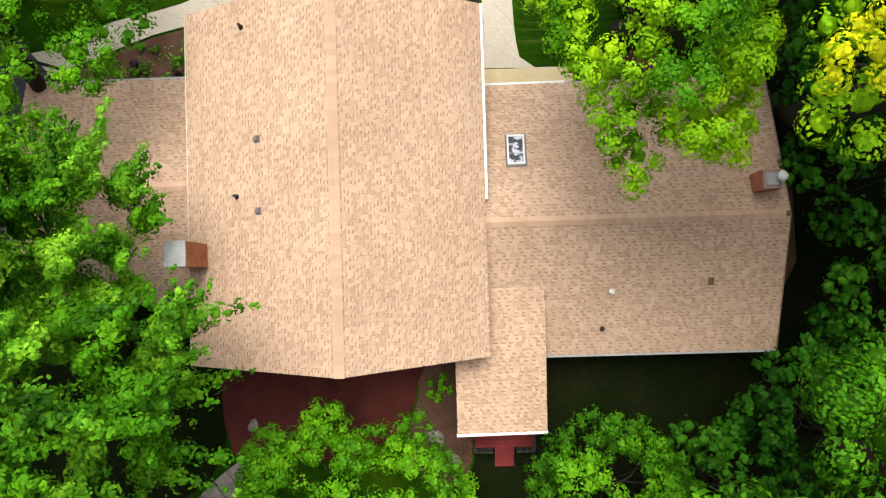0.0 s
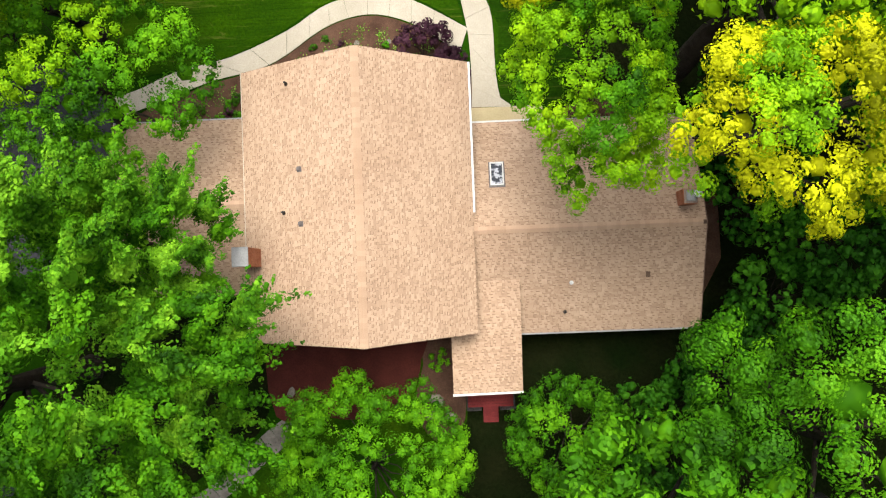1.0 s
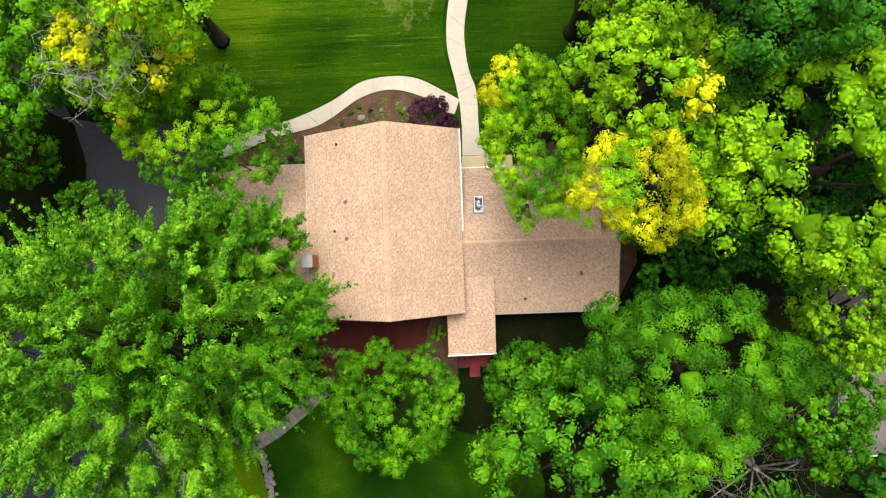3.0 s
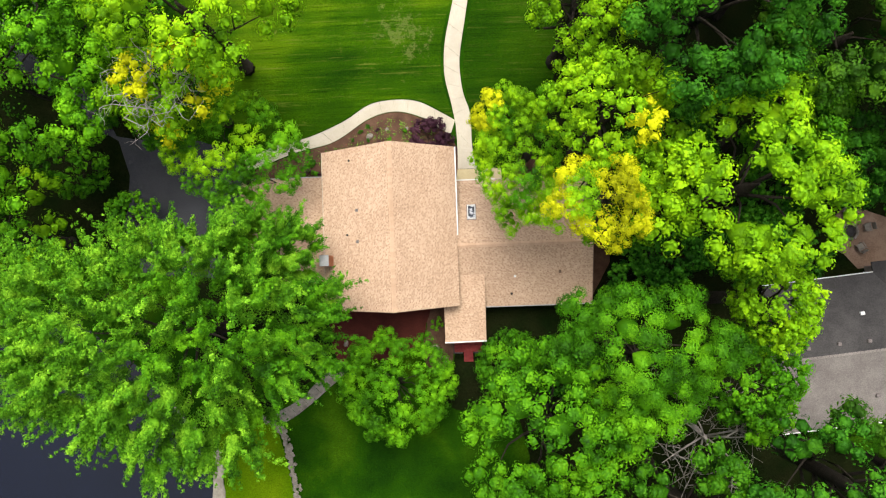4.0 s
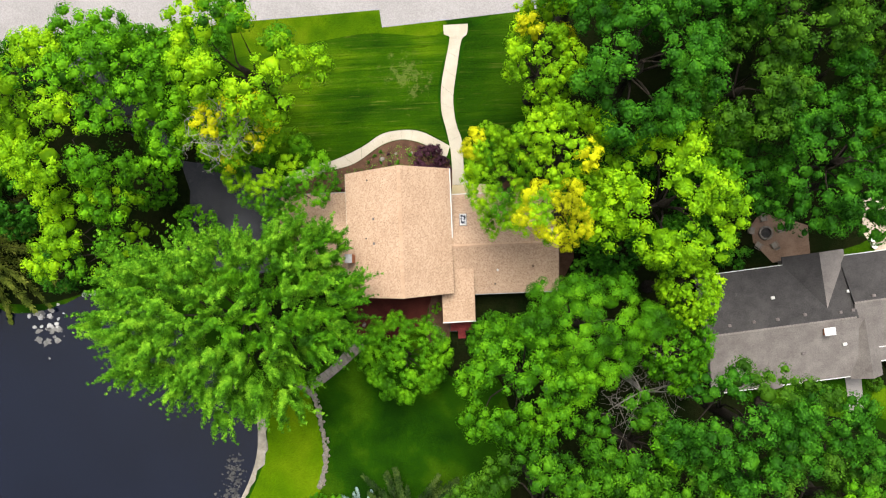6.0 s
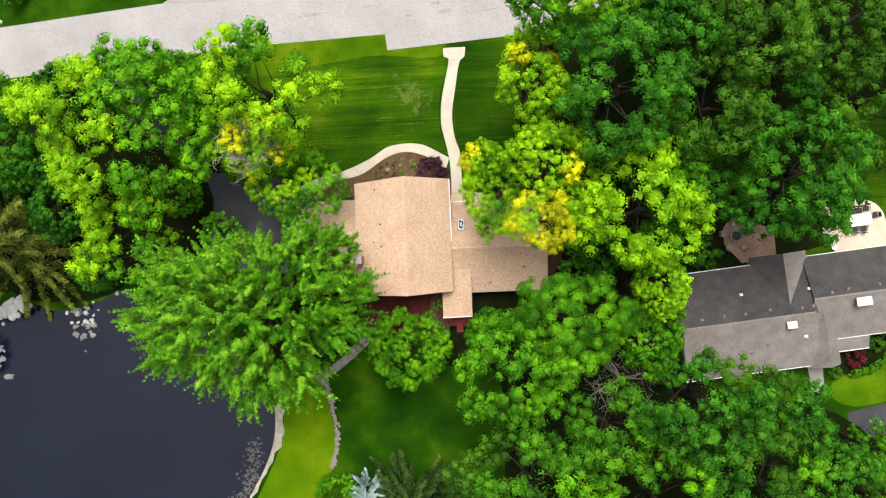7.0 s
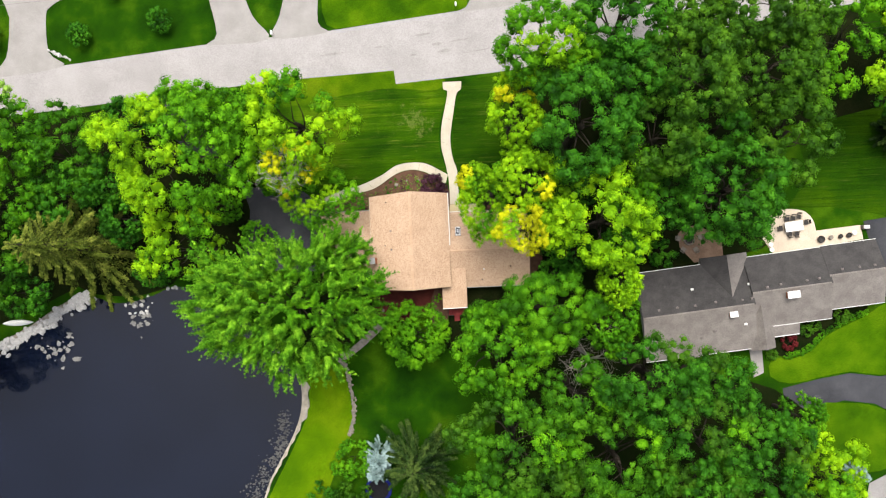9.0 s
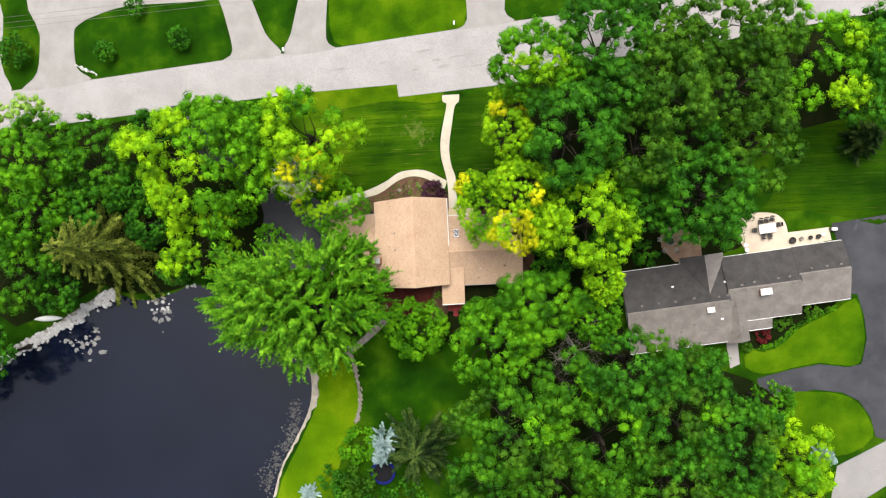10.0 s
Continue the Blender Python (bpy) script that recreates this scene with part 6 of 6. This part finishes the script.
add_box(bm, (60.0, 5.7, zg), (60.9, 6.25, zg + .85), bevel=.03)
part("cabinet", bm, M_LEAD, grill)
bm = bmesh.new()
add_box(bm, (60.05, 5.72, zg + .85), (60.85, 6.2, zg + 1.15), bevel=.1)
part("lid", bm, M_WHITE, grill)
for x, y, r, m in ((54.6, 4.6, .5, M_DARKMETAL), (55.9, 4.8, .3, M_STONE), (57.2, 4.9, .3, M_DARKMETAL), (58.3, 5.0, .35, M_DARKMETAL), (59.0, 5.3, .3, M_CANVAS), (47.9, 4.2, .3, M_CANVAS), (48.0, 3.5, .3, M_CANVAS)):
    z = g(x, y) + .06
    pot = thing("planter", (x, y, z), "round planter standing on the terrace", "planter", "terrace planters")
    bm = bmesh.new()
    lathe(bm, [(r * .7, 0), (r, .45), (r * .92, .47), (r * .85, .40)], (x, y, z))
    part("pot", bm, m, pot, "", True)

draped("front_lawn", smooth_line([(49.6, -14.6), (53.5, -13.9), (57.6, -13.3), (61.5, -13.9), (63.4, -13.4), (64.3, -10.1), (64.1, -6.8), (63.2, -4.2), (60.4, -5.8), (57.2, -7.2), (54.4, -8.6), (52.6, -10.3), (49.6, -11.4), (47.4, -11.0), (47.0, -13.5)], True, 2), M_EASTLAWN, .06, "bright mown lawn before the grey-roofed house", "lawn", cell=.6)
draped("island_lawn", smooth_line([(52.6, -18.2), (56.6, -17.4), (60.6, -18.0), (62.8, -19.3), (64.1, -21.6), (64.5, -24.2), (60.8, -26.6), (54, -26)], True, 2), M_EASTLAWN, .06, "bright mown lawn inside the drive's loop", "lawn", cell=.6)

draped("rear_lawn", smooth_line([(51.9, 19.2), (56.9, 21.9), (63.5, 23.2), (71.6, 23.2), (70.7, 7.2), (62.6, 7.6), (56.2, 8.9), (50.6, 9.2), (53.6, 13.3)], True, 2), M_REAR, .045, "mown lawn with mower stripes behind the grey-roofed house, shade in its dark colour", "lawn", cell=.6)

# ---------------------------------------------------------------- small things
tramp = thing("trampoline", (-6.3, -26.4, g(-6.3, -26.4)), "round trampoline with a blue rim on the lawn", "trampoline")
zt = g(-6.3, -26.4)
bm = bmesh.new()
lathe(bm, [(1.38, .70), (1.38, .74)], (-6.3, -26.4, zt), 28)
part("mat", bm, M_MAT, tramp)
bm = bmesh.new()
for i in range(28):
    a0, a1 = i * 2 * math.pi / 28, (i + 1) * 2 * math.pi / 28
    f = [bm.verts.new((-6.3 + r * math.cos(a), -26.4 + r * math.sin(a), zt + h)) for r, a, h in ((1.4, a0, .76), (1.4, a1, .76), (1.8, a1, .75), (1.8, a0, .75))]
    bm.faces.new(f[::-1])
part("rim", bm, M_BLUE, tramp, "blue padded rim")
for k in range(5):
    a = k * 2 * math.pi / 5
    bm = bmesh.new()
    add_tube(bm, [(-6.3 + 1.7 * math.cos(a), -26.4 + 1.7 * math.sin(a), zt), (-6.3 + 1.7 * math.cos(a), -26.4 + 1.7 * math.sin(a), zt + .75)], [.03, .03], 6)
    part("leg", bm, M_LEAD, tramp)

for i, (dy, dz) in enumerate(((0, 9), (.9, 8.6), (1.4, 9.4))):
    bm = bmesh.new()
    pts = [(x, 38.6 + dy + (x + 57) * .064, dz - 1.0 + ((x + 15) / 45) ** 2) for x in np.linspace(-75, 30, 24)]
    add_tube(bm, pts, [.018] * 24, 4)
    tagged(link_mesh("power_line", bm, M_LEAD), "thin overhead power line along the road", "power line", "overhead lines")
for x, y in ((-75, 37.45), (30, 44.2)):
    pole = thing("utility_pole", (x, y, g(x, y)), "grey wooden utility pole with a crossarm", "utility pole")
    bm = bmesh.new()
    add_tube(bm, [(x, y, g(x, y) - .3), (x, y, 10.3)], [.16, .11], 10)
    part("pole", bm, M_BARK, pole)
    bm = bmesh.new()
    add_box(bm, (x - .06, y - .6, 8.9), (x + .06, y + 1.7, 9.02))
    part("crossarm", bm, M_BARK, pole)
for x, y in ((-47.2, 34.2), (-18.0, 35.7), (7.0, 38.2)):
    z = g(x, y)
    box = thing("mailbox", (x, y, z), "white roadside mailbox on a post", "mailbox", "roadside mailboxes")
    bm = bmesh.new()
    add_box(bm, (x - .05, y - .05, z - .1), (x + .05, y + .05, z + 1.05))
    part("post", bm, M_CANVAS, box)
    bm = bmesh.new()
    add_box(bm, (x - .12, y - .28, z + 1.05), (x + .12, y + .28, z + 1.3), bevel=.05)
    part("box", bm, M_WHITE, box)
edge = thing("rock_border", (-47.6, 34.7, g(-47.6, 34.7)), "row of white stones at the drive's corner", "rocks")
for k in range(14):
    lay("rock", ROCKS[k % 4], edge, -49.0 + k * .21 + rs.uniform(-.1, .1), 35.1 - k * .09 + rs.uniform(-.15, .15), rs.uniform(.25, .5), rs.uniform(0, 360))

# ---------------------------------------------------------------- shingles, course by course
rng = random.Random(7)
shingled(roofs["main"], *main_e, rng, lambda p: 1.2 < p.y < 6.0 and p.x > 2.4, [300])
shingled(roofs["main"], *main_w, rng, None, [0])
shingled(roofs["wing"], *wing_s, rng, lambda p: p.x > 7.1 and p.x < 11 and p.y > .9, [300], lambda p: p.x < 6.8 and p.y < 2.6)
shingled(roofs["wing"], *wing_n, rng, None, [0])
shingled(roofs["porch"], *porch_p, rng, lambda p: p.x > 5.1 and p.y < 1.5, [300])
shingled(roofs["garage"], *gar_n, rng, None, [0])
shingled(roofs["garage"], *gar_s, rng, None, [0])
ridge_caps(roofs["main"], (RX, .27, RIDGE), (RX, 12.72, RIDGE), (RIDGE - EAVE_W) / 5.4)
ridge_caps(roofs["wing"], (WX0 + .3, WYR, WR), (WX1, WYR, WR), (WR - WE) / 4.8)
ridge_caps(roofs["garage"], (GX0, GYR, GR), (GX1, GYR, GR), (GR - GE) / 4.0)
